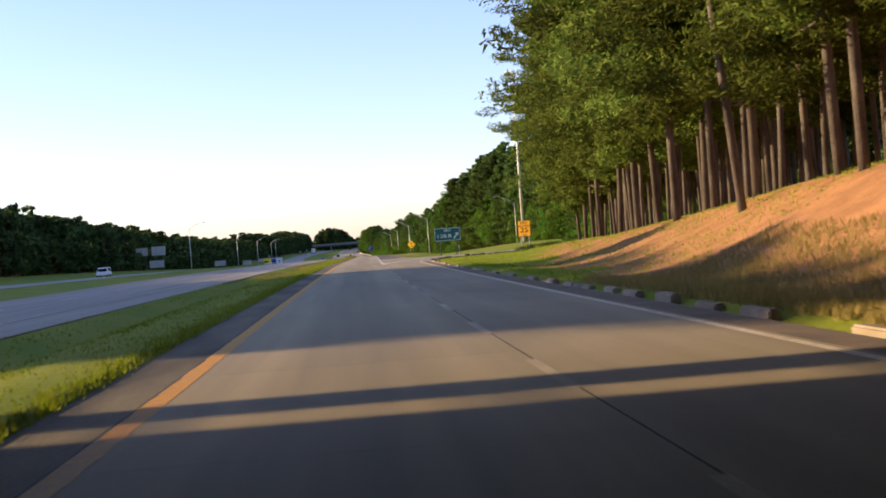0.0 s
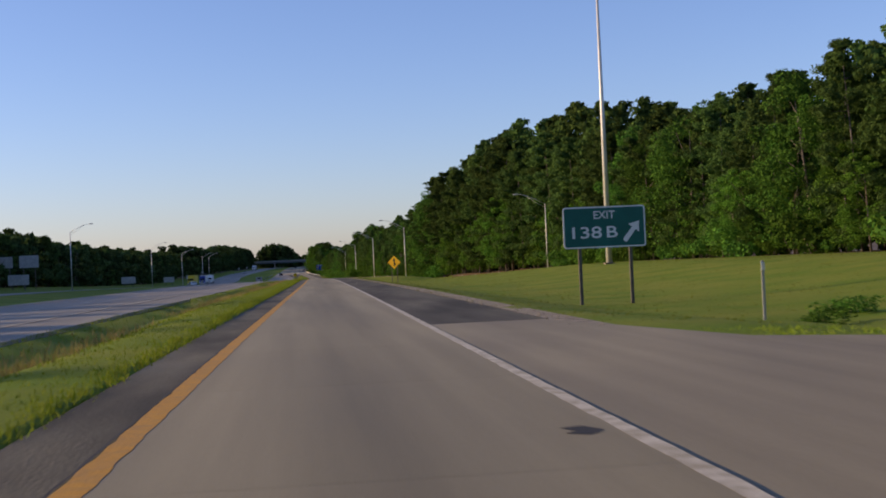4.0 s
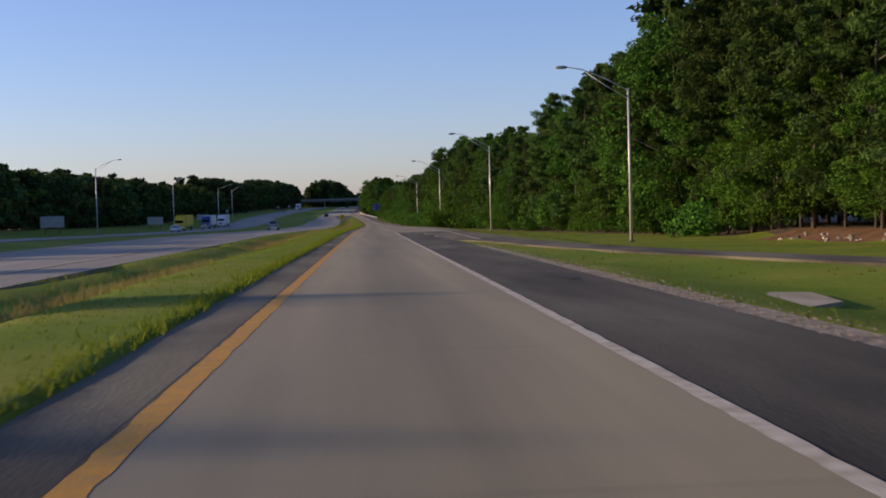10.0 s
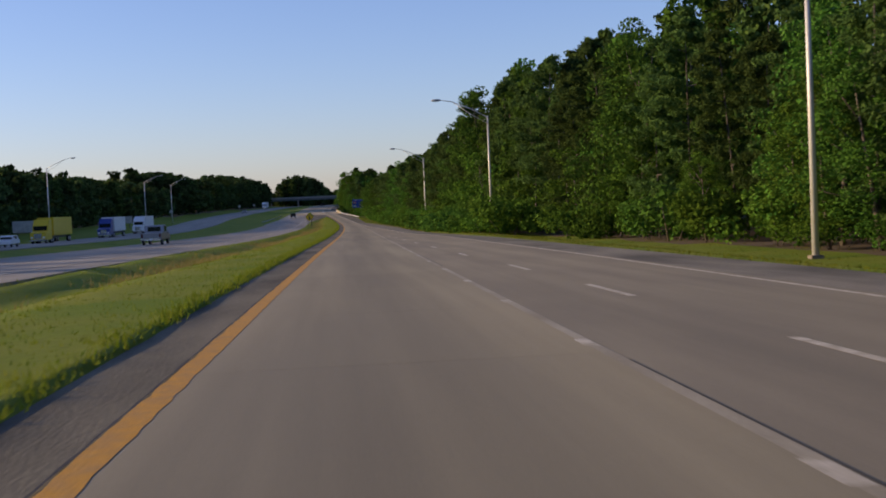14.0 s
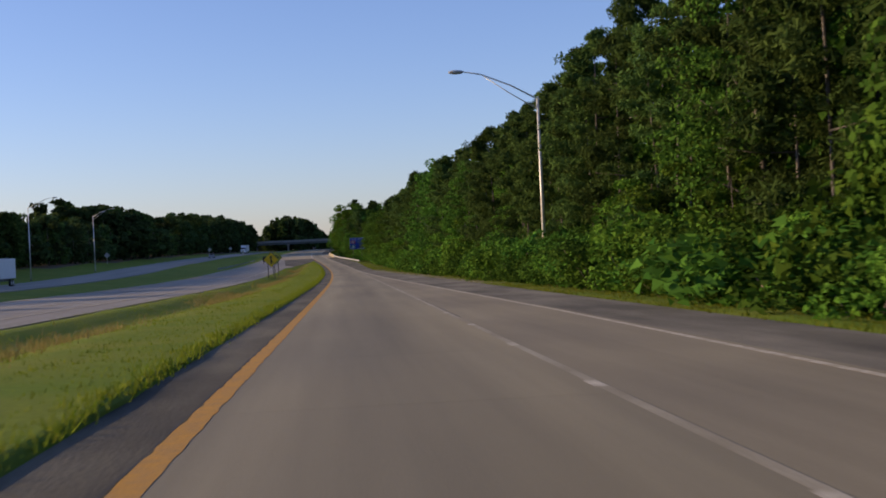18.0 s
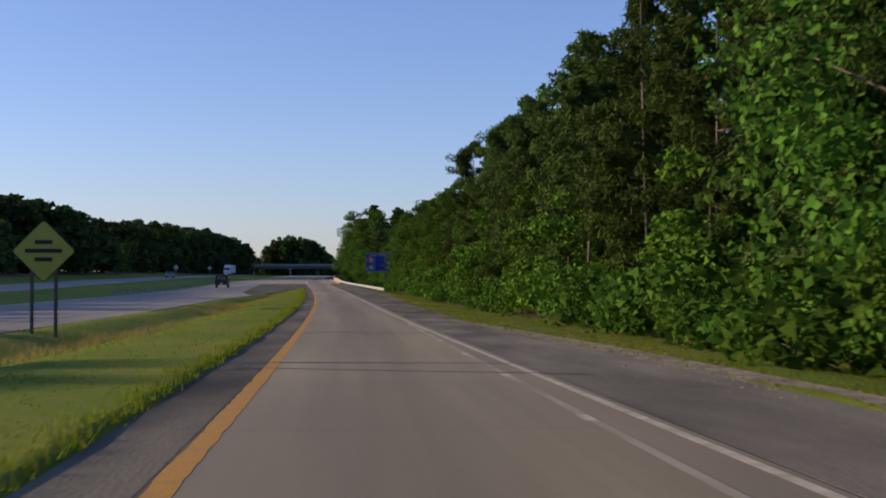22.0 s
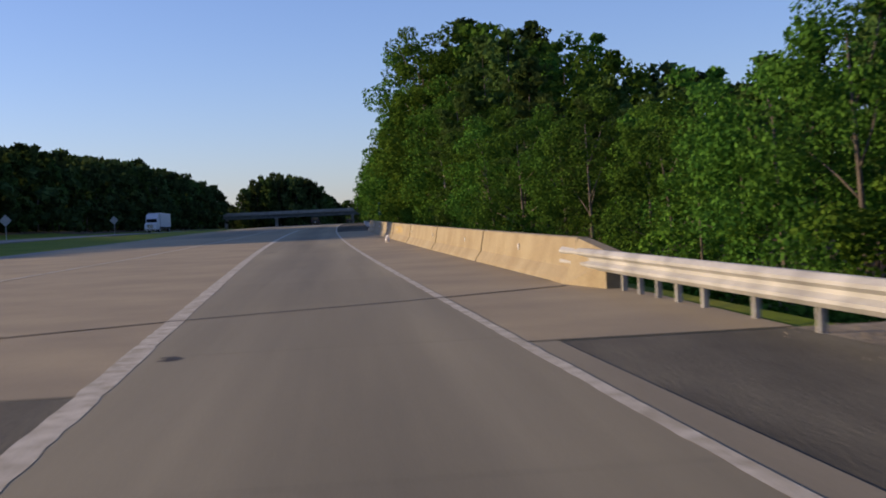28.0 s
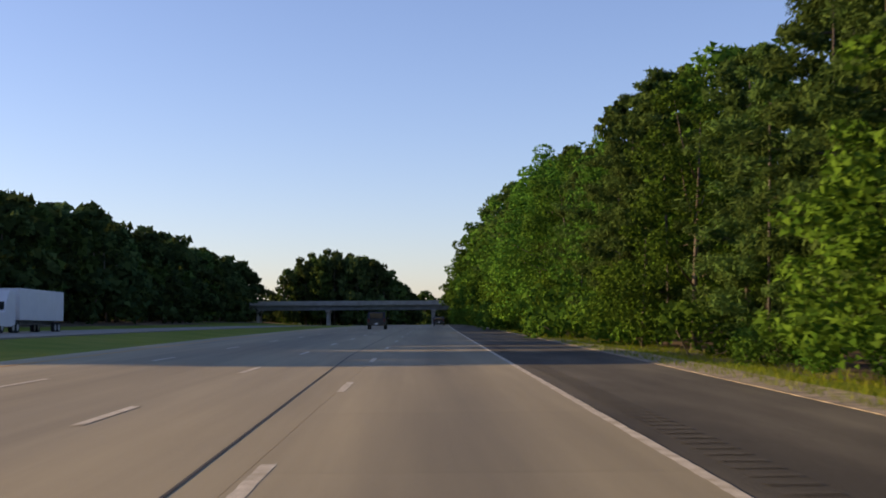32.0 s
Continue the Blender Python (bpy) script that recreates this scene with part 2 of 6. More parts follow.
M["paint_white"] = material("white_vehicle_paint", (0.72, 0.72, 0.72), 0.35, 0.06, 1, 20, 0.0)
M["paint_yellow"] = material("yellow_truck_paint", (0.70, 0.48, 0.02), 0.35, 0.06, 1, 20, 0.0)
M["paint_blue"] = material("blue_cab_paint", (0.03, 0.06, 0.25), 0.3, 0.06, 1, 20, 0.0)
M["tyre"] = material("tyre_rubber", (0.02, 0.02, 0.02), 0.85, 0.2, 3, 30, 0.2)
M["glass"] = material("tinted_car_glass", (0.012, 0.014, 0.017), 0.08, 0.0, 1, 20, 0.0, spec=0.8)
M["lamp_red"] = material("red_tail_lens", (0.10, 0.008, 0.008), 0.25, 0.05, 2, 20, 0.0)
M["lamp_clear"] = material("clear_head_lens", (0.80, 0.80, 0.78), 0.15, 0.05, 2, 20, 0.0)
M["chrome"] = material("bright_trim", (0.65, 0.65, 0.66), 0.2, 0.05, 2, 20, 0.0, metal=0.9)
M["deck"] = material("overpass_concrete", (0.34, 0.32, 0.29), 0.85, 0.3, 0.6, 12, 0.3, alt=(0.26, 0.245, 0.22))
M["girder"] = material("overpass_girder", (0.20, 0.21, 0.22), 0.7, 0.3, 0.6, 12, 0.2)
M["crack"] = material("sealed_crack", (0.03, 0.028, 0.026), 0.8, 0.3, 2, 30, 0.2)
M["bag"] = material("white_plastic_bag", (0.72, 0.70, 0.68), 0.4, 0.15, 5, 30, 0.3)
M["red_earth"] = material("bare_red_earth", (0.22, 0.115, 0.065), 0.95, 0.5, 0.8, 10, 1.0, alt=(0.13, 0.08, 0.042), spec=0.1)
M["dead_wood"] = material("bleached_dead_wood", (0.42, 0.37, 0.30), 0.9, 0.4, 3, 18, 0.6, alt=(0.25, 0.21, 0.17), stretch=(1, 1, 0.3))
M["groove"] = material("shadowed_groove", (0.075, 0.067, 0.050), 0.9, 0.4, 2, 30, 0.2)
M["silt"] = material("gutter_silt", (0.165, 0.125, 0.085), 0.95, 0.5, 1.2, 20, 0.6, alt=(0.10, 0.082, 0.06))
M["worn"] = material("worn_away_paint", (0.38, 0.34, 0.25), 0.8, 0.5, 1.5, 30, 0.2, alt=(0.27, 0.235, 0.16), stretch=(1, 0.3, 1))
M["stain"] = material("ochre_stained_concrete", (0.34, 0.245, 0.085), 0.9, 0.5, 2.5, 20, 0.4, alt=(0.36, 0.29, 0.16))
M["chips"] = material("stone_chips", (0.27, 0.23, 0.175), 0.9, 0.4, 9, 40, 0.4, alt=(0.15, 0.13, 0.10))
M["rock"] = material("pale_rubble", (0.36, 0.32, 0.26), 0.9, 0.4, 3, 20, 0.6, per_piece=0.2)


# ---------------------------------------------------------------- builders
def mesh_object(name, verts, faces, mat, parent=None, smooth=False):
    me = bpy.data.meshes.new(name)
    me.from_pydata([tuple(v) for v in verts], [], [tuple(f) for f in faces])
    me.materials.append(mat)
    if smooth:
        me.polygons.foreach_set("use_smooth", [True] * len(me.polygons))
    ob = new(name, me)
    if parent is not None:
        ob.parent = parent
    return ob


def part(name, bm, mat, parent, label=""):
    """A bmesh as one mesh under a thing."""
    me = bpy.data.meshes.new(name)
    bm.to_mesh(me)
    bm.free()
    me.materials.append(mat)
    ob = new(name, me)
    ob.parent = parent
    if label:
        ob["label"] = label
    return ob


def empty(name, m, label, category, group="", kind=""):
    ob = new(name)
    ob.matrix_world = m
    ob.empty_display_size = 0.3
    return tagged(ob, label, category, group, kind)


def box(bm, x0, x1, y0, y1, z0, z1, bevel=0.0):
    r = bmesh.ops.create_cube(bm, size=1.0, matrix=Matrix.Translation(((x0 + x1) / 2, (y0 + y1) / 2, (z0 + z1) / 2)) @ Matrix.Diagonal((x1 - x0, y1 - y0, z1 - z0, 1)))
    if bevel:
        es = list({e for v in r["verts"] for e in v.link_edges})
        bmesh.ops.bevel(bm, geom=es, offset=bevel, segments=2, affect="EDGES")
    return bm


def boxed(*a, **k):
    return box(bmesh.new(), *a, **k)


def tube(points, radii, sides=10):
    """A tapered tube along points, closed at both ends."""
    pts = [Vector(p) for p in points]
    bm = bmesh.new()
    rings = []
    for i, p in enumerate(pts):
        d = (pts[min(i + 1, len(pts) - 1)] - pts[max(i - 1, 0)]).normalized()
        a = d.cross(Vector((0.3, 1, 0.05)) if abs(d.z) > 0.7 else Vector((0, 0, 1))).normalized()
        b = d.cross(a)
        rings.append([bm.verts.new(p + radii[i] * (a * math.cos(q) + b * math.sin(q))) for q in (2 * math.pi * j / sides for j in range(sides))])
    for r0, r1 in zip(rings, rings[1:]):
        for j in range(sides):
            bm.faces.new((r0[j], r0[(j + 1) % sides], r1[(j + 1) % sides], r1[j]))
    bm.faces.new(rings[0])
    bm.faces.new(rings[-1][::-1])
    bmesh.ops.recalc_face_normals(bm, faces=bm.faces)
    for f in bm.faces:
        f.smooth = len(f.verts) == 4
    return bm


def lateral(ob, u, v):
    """A map of how far across and along its lane each corner lies."""
    uv = ob.data.uv_layers.new(name="lane")
    vi = np.empty(len(ob.data.loops), dtype=np.int32)
    ob.data.loops.foreach_get("vertex_index", vi)
    uv.data.foreach_set("uv", np.stack([np.asarray(u, float)[vi], np.asarray(v, float)[vi]], 1).ravel())


def strip(name, stations, mat, parent=None, top=0.0, thick=0.12, step=4.0):
    """A paved band between two lines of the plan. stations: rows of s, left l, right l."""
    a = np.array(stations, float)
    ss = np.unique(np.concatenate([np.arange(a[0, 0], a[-1, 0], step), a[:, 0]]))
    lo, hi = np.interp(ss, a[:, 0], a[:, 1]), np.interp(ss, a[:, 0], a[:, 2])
    tl, tr, bl, br = ats(ss, lo, top), ats(ss, hi, top), ats(ss, lo, top - thick), ats(ss, hi, top - thick)
    n = len(ss)
    v = np.concatenate([tl, tr, bl, br])
    f = []
    for i in range(n - 1):
        f += [(i, n + i, n + i + 1, i + 1), (2 * n + i, i, i + 1, 2 * n + i + 1), (n + i, 3 * n + i, 3 * n + i + 1, n + i + 1)]
    f += [(0, 2 * n, 3 * n, n), (n - 1, 2 * n - 1, 4 * n - 1, 3 * n - 1)]
    ob = mesh_object(name, v, f, mat, parent)
    lateral(ob, np.concatenate([np.zeros(n), np.ones(n), np.zeros(n), np.ones(n)]), np.tile(ss, 4))
    return ob


def polygon(name, outline, mat, parent=None, top=0.0, thick=0.1):
    """A paved area from its outline in (s, l)."""
    bm = bmesh.new()
    vs = [bm.verts.new(at(s, l, top)) for s, l in outline]
    f = bm.faces.new(vs)
    if f.normal.z < 0:
        f.normal_flip()
    bm.normal_update()
    if f.normal.z < 0:
        f.normal_flip()
    r = bmesh.ops.extrude_face_region(bm, geom=[f])
    for g in r["geom"]:
        if isinstance(g, bmesh.types.BMVert):
            g.co.z -= thick
    bmesh.ops.triangulate(bm, faces=[q for q in bm.faces if len(q.verts) > 4])
    bmesh.ops.recalc_face_normals(bm, faces=bm.faces)
    me = bpy.data.meshes.new(name)
    bm.to_mesh(me)
    bm.free()
    me.materials.append(mat)
    ob = new(name, me)
    if parent is not None:
        ob.parent = parent
    return ob


def stripe(name, pts, width, mat, parent, top=0.004, worn=0.0):
    """A painted line along points in (s, l). worn: how far its edges are eaten away, as a share of its width."""
    a = np.array(pts, float)
    ss = np.unique(np.concatenate([np.arange(a[0, 0], a[-1, 0], 0.3 if worn else 4.0), a[:, 0]]))
    l = np.interp(ss, a[:, 0], a[:, 1])
    n = len(ss)
    rng = np.random.default_rng(int(abs(a[0, 0]) * 10) + n)
    lo, hi = (width * (0.5 - worn * rng.uniform(0, 1, n) ** 2) for _ in range(2))
    v = np.concatenate([ats(ss, l - lo, top), ats(ss, l + hi, top)])
    return mesh_object(name, v, [(i, n + i, n + i + 1, i + 1) for i in range(n - 1)], mat, parent)


def ribbon(name, pts, width, mat, parent, top=0.004):
    """A painted curve of even width along points in (s, l), in any direction."""
    p = [Vector(at(s, l, top)) for s, l in pts]
    q = []
    for i in range(len(p) - 1):
        for j in range(4):
            q.append(p[i].lerp(p[i + 1], j / 4))
    q.append(p[-1])
    v = []
    for i, c in enumerate(q):
        d = q[min(i + 2, len(q) - 1)] - q[max(i - 2, 0)]
        w = Vector((d.y, -d.x, 0)).normalized() * width / 2
        v += [c - w, c + w]
    return mesh_object(name, v, [(2 * i, 2 * i + 1, 2 * i + 3, 2 * i + 2) for i in range(len(q) - 1)], mat, parent)


def words(name, text, size, mat, parent, place, align="CENTER", width=0.0):
    """Raised lettering that faces -y, on a sign."""
    cu = bpy.data.curves.new(name, "FONT")
    cu.body, cu.size, cu.align_x, cu.align_y = text, size, align, "CENTER"
    cu.offset = size * 0.012
    tmp = new(name, cu)
    bpy.context.view_layer.update()
    me = bpy.data.meshes.new_from_object(tmp.evaluated_get(bpy.context.evaluated_depsgraph_get()))
    bpy.data.objects.remove(tmp)
    me.materials.clear()
    me.materials.append(mat)
    ob = new(name, me)
    ob.parent = parent
    ob.matrix_local = pose(*place, 90, 0, 0)
    if width and me.vertices:
        xs = [v.co.x for v in me.vertices]
        ob.scale = (width / (max(xs) - min(xs)), 1, 1)
    return ob

# ---------------------------------------------------------------- the plan across the road
main_near = line([(-200, -6.0), (0, -5.6), (100, -5.2), (190, -5.5), (280, -6.1), (400, -8.2), (540, -8.0), (700, -8.6), (760, -8.0), (800, -4.4), (836, -1.05), (2600, -1.05)])
main_far = line([(-200, -16.0), (190, -16.5), (300, -17.5), (440, -21.0), (760, -20.0), (850, -16.0), (960, -10.5), (1060, -10.5), (1200, -12.0), (2600, -14.0)])
opp_near = line([(-200, -34), (300, -36), (850, -36), (1050, -26), (1200, -25), (2600, -25)])
opp_far = line([(-200, -50), (300, -52), (850, -51), (1050, -42), (1200, -40), (2600, -40)])
left_trees = line([(-200, -66), (300, -74), (850, -72), (1050, -55), (1250, -52), (1420, -58), (2600, -66)])
right_trees = line([(-200, 40), (90, 60), (130, 58), (200, 50), (300, 44), (340, 35), (380, 29), (435, 21), (500, 17.5), (600, 15), (690, 12.5), (760, 11.8), (850, 14.5), (880, 15.5), (910, 13.5), (960, 12.0), (1000, 11.5), (1100, 10.6), (1180, 9.8), (1250, 8.8), (1300, 8.2), (1400, 7.9), (2600, 11.0)])
paved_right = line([(-200, 7.1), (48, 7.0), (74, 7.1), (100, 7.2), (116, 5.9), (250, 5.8), (300, 5.8), (326, 5.9), (337, 8.9), (350, 9.2), (379, 9.35), (413, 9.9), (508, 10.0), (540, 8.0), (603, 8.1), (640, 7.5), (668, 6.7), (697, 5.8), (743, 6.3), (800, 7.5), (842, 7.2), (886, 6.2), (957, 6.2), (1000, 6.9), (1050, 7.2), (2600, 7.2)])
bank = line([(-200, 3.0), (0, 3.0), (15, 2.7), (32, 1.9), (50, 1.2), (65, 0.95), (80, 0.6), (95, 0.25), (110, 0.0), (2600, 0.0)])
knoll = line([(-200, 0), (100, 0), (130, 1.3), (240, 1.4), (310, 0.6), (350, 0.0), (2600, 0)])
swale = line([(-200, 0), (100, -0.5), (250, -0.8), (340, -1.1), (400, -0.9), (500, -0.4), (700, -0.3), (860, -0.6), (890, -2.5), (955, -2.5), (975, -0.4), (1100, -0.1), (2600, 0.2)])


def smoother(x):
    x = np.clip(x, 0, 1)
    return x * x * (3 - 2 * x)


EXIT_RAMP = [(74, 3.62), (74, 7.0), (80, 7.45), (85.5, 8.4), (89.5, 9.5), (94, 11.4), (99, 14.6), (103, 19.3), (107.5, 28), (114, 48), (140, 48), (130, 34), (119, 23), (110, 15.5), (106, 11.0), (109, 7.6), (117, 6.0), (117, 3.62)]
ON_RAMP = [(290, 13.6), (298, 11.4), (308, 9.4), (318, 8.0), (330, 7.0), (338, 5.9), (343, 5.43), (377, 5.43), (377, 9.4), (360, 9.3), (345, 9.35), (330, 9.3), (318, 10.0), (306, 11.6), (294, 14.2)]


def apart(s, l, outline):
    """How far a place in the plan lies outside an outline; 0 inside."""
    p = np.array(outline, float)
    inside = np.zeros(s.shape, bool)
    best = np.full(s.shape, 1e9)
    for a, b in zip(p, np.roll(p, -1, 0)):
        crosses = (a[1] > l) != (b[1] > l)
        with np.errstate(divide="ignore", invalid="ignore"):
            x = (b[0] - a[0]) * (l - a[1]) / (b[1] - a[1] if b[1] != a[1] else 1e-9) + a[0]
        inside ^= crosses & (s < x)
        e = b - a
        t = np.clip(((s - a[0]) * e[0] + (l - a[1]) * e[1]) / max(e @ e, 1e-9), 0, 1)
        best = np.minimum(best, np.hypot(s - a[0] - t * e[0], l - a[1] - t * e[1]))
    return np.where(inside, 0.0, best)


def ground_z(s, l):
    """Height of the ground over the pavement's level."""
    s, l = np.broadcast_arrays(np.asarray(s, float), np.asarray(l, float))
    z = np.full(s.shape, -0.16)
    mn, mf, on, of = main_near(s), main_far(s), opp_near(s), opp_far(s)
    # median with its ditch
    w = np.maximum(-0.95 - mn, 0.1)
    u = (-0.95 - l) / w
    inside = (u > 0) & (u < 1)
    z = np.where(inside, 0.04 - np.minimum(0.34, 0.07 * w) * np.exp(-((u - 0.66 - 0.05 * np.sin(s * 0.05)) / 0.17) ** 2) - 0.05 * u, z)
    # wide median
    w = np.maximum(mf - on, 1.0)
    u = (mf - l) / w
    inside = (u > 0) & (u < 1)
    z = np.where(inside, -0.03 - 0.5 * np.sin(np.pi * np.clip(u, 0, 1)) ** 2, z)
    u = smoother((of - l) / 25.0)
    z = np.where(l < of, -0.03 + 1.5 * u, z)
    # right side
    pr = paved_right(s)
    d = l - pr
    b = bank(s)
    up = 0.12 * smoother(d / 0.6) * (s < 108) + b * smoother((d - 1.5) / 8.0) + np.clip(d - 7, 0, 60) * 0.06 * (b > 0.05) * np.minimum(b, 1)
    kn = knoll(s) * smoother((d - 8) / 22.0)
    sw = swale(s) * smoother(d / 6.0) * (1 - 0.6 * smoother((d - 14) / 20) * (s > 360))
    z = np.where(d > 0, -0.02 + np.maximum(up, 0) + kn + sw, z)
    edge = right_trees(s)
    z = z + np.where((s > 298) & (s < 368), 0.75 * smoother((l - edge + 3.4) / 3.6) * smoother((s - 298) / 10) * smoother((368 - s) / 10), 0.0)
    for outline in (EXIT_RAMP, ON_RAMP):
        k = 1 - smoother((apart(s, l, outline) - 0.3) / 8.0)
        z = z * (1 - k) + (-0.07) * k
    return z


# ---------------------------------------------------------------- ground
def ground_sheet():
    lefts = [-3200, -1500, -700, -400, -250, -160, -120, -95, -80, -72, -66, -60, -57, -54, -48, -42, -38, -34, -30, -27, -24, -21, -19, -17, -15, -13, -11, -10]
    near = list(np.arange(-9.0, -1.1, 0.6)) + [-1.03, -0.93, 0.0, 2.0, 3.6]
    rights = list(np.arange(4.4, 16.0, 0.6)) + list(np.arange(16, 34, 1.6)) + [36, 39, 43, 48, 54, 60, 70, 85, 110, 150, 220, 400, 800, 1600, 3200]
    ls = np.array(lefts + near + rights, float)
    ss = np.concatenate([[-590, -400, -250, -150], np.arange(-100, 1200, 3.0), np.arange(1200, 1600, 20.0), [1700, 1900, 2200, 2590]])
    S, Lg = np.meshgrid(ss, ls, indexing="ij")
    Z = ground_z(S, Lg)
    ragged = np.where(Lg == -1.03, 0.06 * np.sin(S * 0.9) + 0.05 * np.sin(S * 2.3 + 1), 0.0)
    v = ats(S.ravel(), (Lg + ragged).ravel(), Z.ravel())
    rng = np.random.default_rng(3)
    v[:, 2] += np.where(np.abs(Lg.ravel() - 2) > 4.5, rng.normal(0, 0.02, len(v)), 0)
    n, m = len(ss), len(ls)
    f, mi = [], []
    for i in range(n - 1):
        sm = (ss[i] + ss[i + 1]) / 2
        rt, pr = float(right_trees(sm)), float(paved_right(sm))
        for j in range(m - 1):
            f.append((i * m + j, i * m + j + 1, (i + 1) * m + j + 1, (i + 1) * m + j))
            lm = (ls[j] + ls[j + 1]) / 2
            k = 0
            if sm < 100 and lm > 7:
                wob = 1.2 * math.sin(sm * 0.35) + 0.8 * math.sin(sm * 0.9 + 1)
                k = 1 if lm > 8.9 + max(0, sm - 26) * 0.125 + 0.5 * wob else (2 if sm < 10 and lm > 8 else 0)
            elif 304 < sm < 358 and rt - 3.0 < lm < rt + 1.4:
                k = 4
            elif lm > rt - 1.5 or lm < float(left_trees(sm)) + 3:
                k = 3
            mi.append(k)
    ob = mesh_object("ground", v, f, M["grass"])
    for mat in ("straw", "dry", "dirt", "red_earth"):
        ob.data.materials.append(M[mat])
    ob.data.polygons.foreach_set("material_index", mi)
    ob.data.polygons.foreach_set("use_smooth", [True] * len(f))
    # far plain to the horizon
    return tagged(ob, "rolling verge of mown grass, pine straw and leaf litter", "ground", kind="structure")


ground = ground_sheet()
bm = bmesh.new()
bmesh.ops.create_circle(bm, cap_ends=True, segments=48, radius=4600, matrix=Matrix.Translation((0, 700, -9.0)))
far_plain = part("backdrop", bm, M["dirt"], None)
tagged(far_plain, "distant wooded plain out to the horizon", "ground", kind="structure")

# ---------------------------------------------------------------- pavements
road = tagged(new("road"), "single-lane ramp road of worn concrete slabs", "road", kind="structure")
SLABS = np.arange(-60, 1170, 6.1)

shoulder = tagged(strip("pavement", [(-150, -0.95, -0.02), (760, -0.95, -0.02), (836, -1.0, -0.02), (838, -1.05, -0.02)], M["asphalt"], top=-0.01), "narrow grey asphalt shoulder beside the yellow line", "shoulder", kind="structure")
exit_lane = tagged(strip("pavement", [(-150, 3.62, 7.0), (48, 3.62, 6.95), (74, 3.62, 7.0)], M["ramp"], top=0.0), "pale concrete exit lane beside the kerb", "lane", kind="structure")
exit_ramp = tagged(polygon("pavement", EXIT_RAMP, M["ramp"], top=-0.004), "concrete exit ramp curving away behind the gore", "ramp", kind="structure")
shoulder_r = tagged(strip("pavement", [(117, 3.62, 6.1), (200, 3.62, 6.05), (250, 3.62, 5.75), (300, 3.62, 5.75), (325, 3.62, 5.85), (377, 3.62, 5.4)], M["dark_asphalt"], top=-0.006), "dark patched asphalt shoulder", "shoulder", kind="structure")
gravel = tagged(strip("pavement", [(112, 6.0, 6.75), (160, 6.1, 6.85), (200, 6.05, 6.7), (250, 5.75, 6.35), (300, 5.75, 6.2), (324, 5.85, 6.1)], M["gravel"], top=-0.02), "strip of pale crumbled gravel along the shoulder", "gravel", kind="structure")
loose = tagged(strip("pavement", [(588, 8.2, 9.0), (640, 7.55, 8.5), (682, 6.2, 7.2), (700, 5.8, 6.2)], M["gravel"], top=-0.016), "strip of pale loose gravel beside the shoulder", "gravel", kind="structure")
loose_end = tagged(strip("pavement", [(1028, 6.9, 7.9), (1060, 7.15, 8.3), (1180, 7.2, 8.1)], M["gravel"], top=0.004), "strip of pale loose gravel beside the shoulder", "gravel", kind="structure")
post_gravel = tagged(strip("pavement", [(848, 6.9, 7.7), (866, 6.3, 7.3), (879, 6.15, 7.2)], M["gravel"], top=-0.014), "loose gravel round the guardrail posts", "gravel", kind="structure")
apron = tagged(polygon("pavement", [(287.5, 7.5), (289, 7.35), (291, 8.1), (290.6, 8.7), (288.4, 8.4)], M["worn"], top=float(ground_z(289.2, 8.0)) + 0.03), "small pale concrete apron in the grass", "apron", kind="structure")
on_ramp = tagged(polygon("pavement", ON_RAMP, M["asphalt"], top=-0.008), "grey asphalt entry ramp joining from the trees", "ramp", kind="structure")
aux_lane = tagged(strip("pavement", [(377, 3.62, 8.15), (431, 3.62, 8.1), (480, 3.62, 7.75), (500, 3.62, 7.05), (516, 3.62, 6.3), (549, 3.62, 6.15), (597, 3.62, 5.45), (629, 3.62, 4.8), (661, 3.62, 4.3), (696, 3.62, 3.95), (705, 3.62, 3.9)], M["ramp"], top=-0.002), "concrete merge lane tapering into the ramp road", "lane", kind="structure")
aux_shoulder = tagged(strip("pavement", [(377, 8.17, 9.5), (413, 8.17, 10.0), (470, 7.85, 9.6), (480, 7.77, 9.3), (500, 7.07, 8.7), (516, 6.32, 8.25), (549, 6.17, 8.25), (603, 5.4, 8.2), (640, 4.7, 7.6), (668, 4.25, 6.8), (697, 3.96, 5.9), (705, 3.92, 5.9)], M["pale_asphalt"], top=-0.012), "worn asphalt shoulder with loose gravel", "shoulder", kind="structure")
late_shoulder = tagged(strip("pavement", [(705, 3.95, 5.9), (743, 3.9, 6.4), (800, 3.9, 7.6), (842, 3.9, 7.1), (866, 3.9, 6.35), (878.9, 3.9, 6.2)], M["asphalt"], top=-0.012), "asphalt shoulder in front of the guardrail", "shoulder", kind="structure")
gutter = tagged(strip("pavement", [(705, 3.62, 3.93), (878.9, 3.62, 3.93)], M["ramp"], top=-0.004), "narrow concrete strip outside the edge line", "shoulder", kind="structure")
gore = tagged(polygon("pavement", [(836, -1.05), (800, -4.4), (780, -6.2), (800, -8.0), (877, -8.0), (877, -0.03), (838, -0.03)], M["dark_asphalt"], top=-0.008), "dark asphalt gore where the ramp road meets the motorway", "gore", kind="structure")
deck = tagged(strip("pavement", [(879, 3.62, 6.2), (886, 3.62, 6.35), (957, 3.62, 6.35)], M["bridge"], top=-0.004), "tan concrete bridge shoulder", "bridge deck", kind="structure")
deck_l = tagged(strip("pavement", [(877, -11.0, -0.03), (957, -10.6, -0.03)], M["bridge"], top=-0.004), "tan concrete bridge deck lanes", "bridge deck", kind="structure")
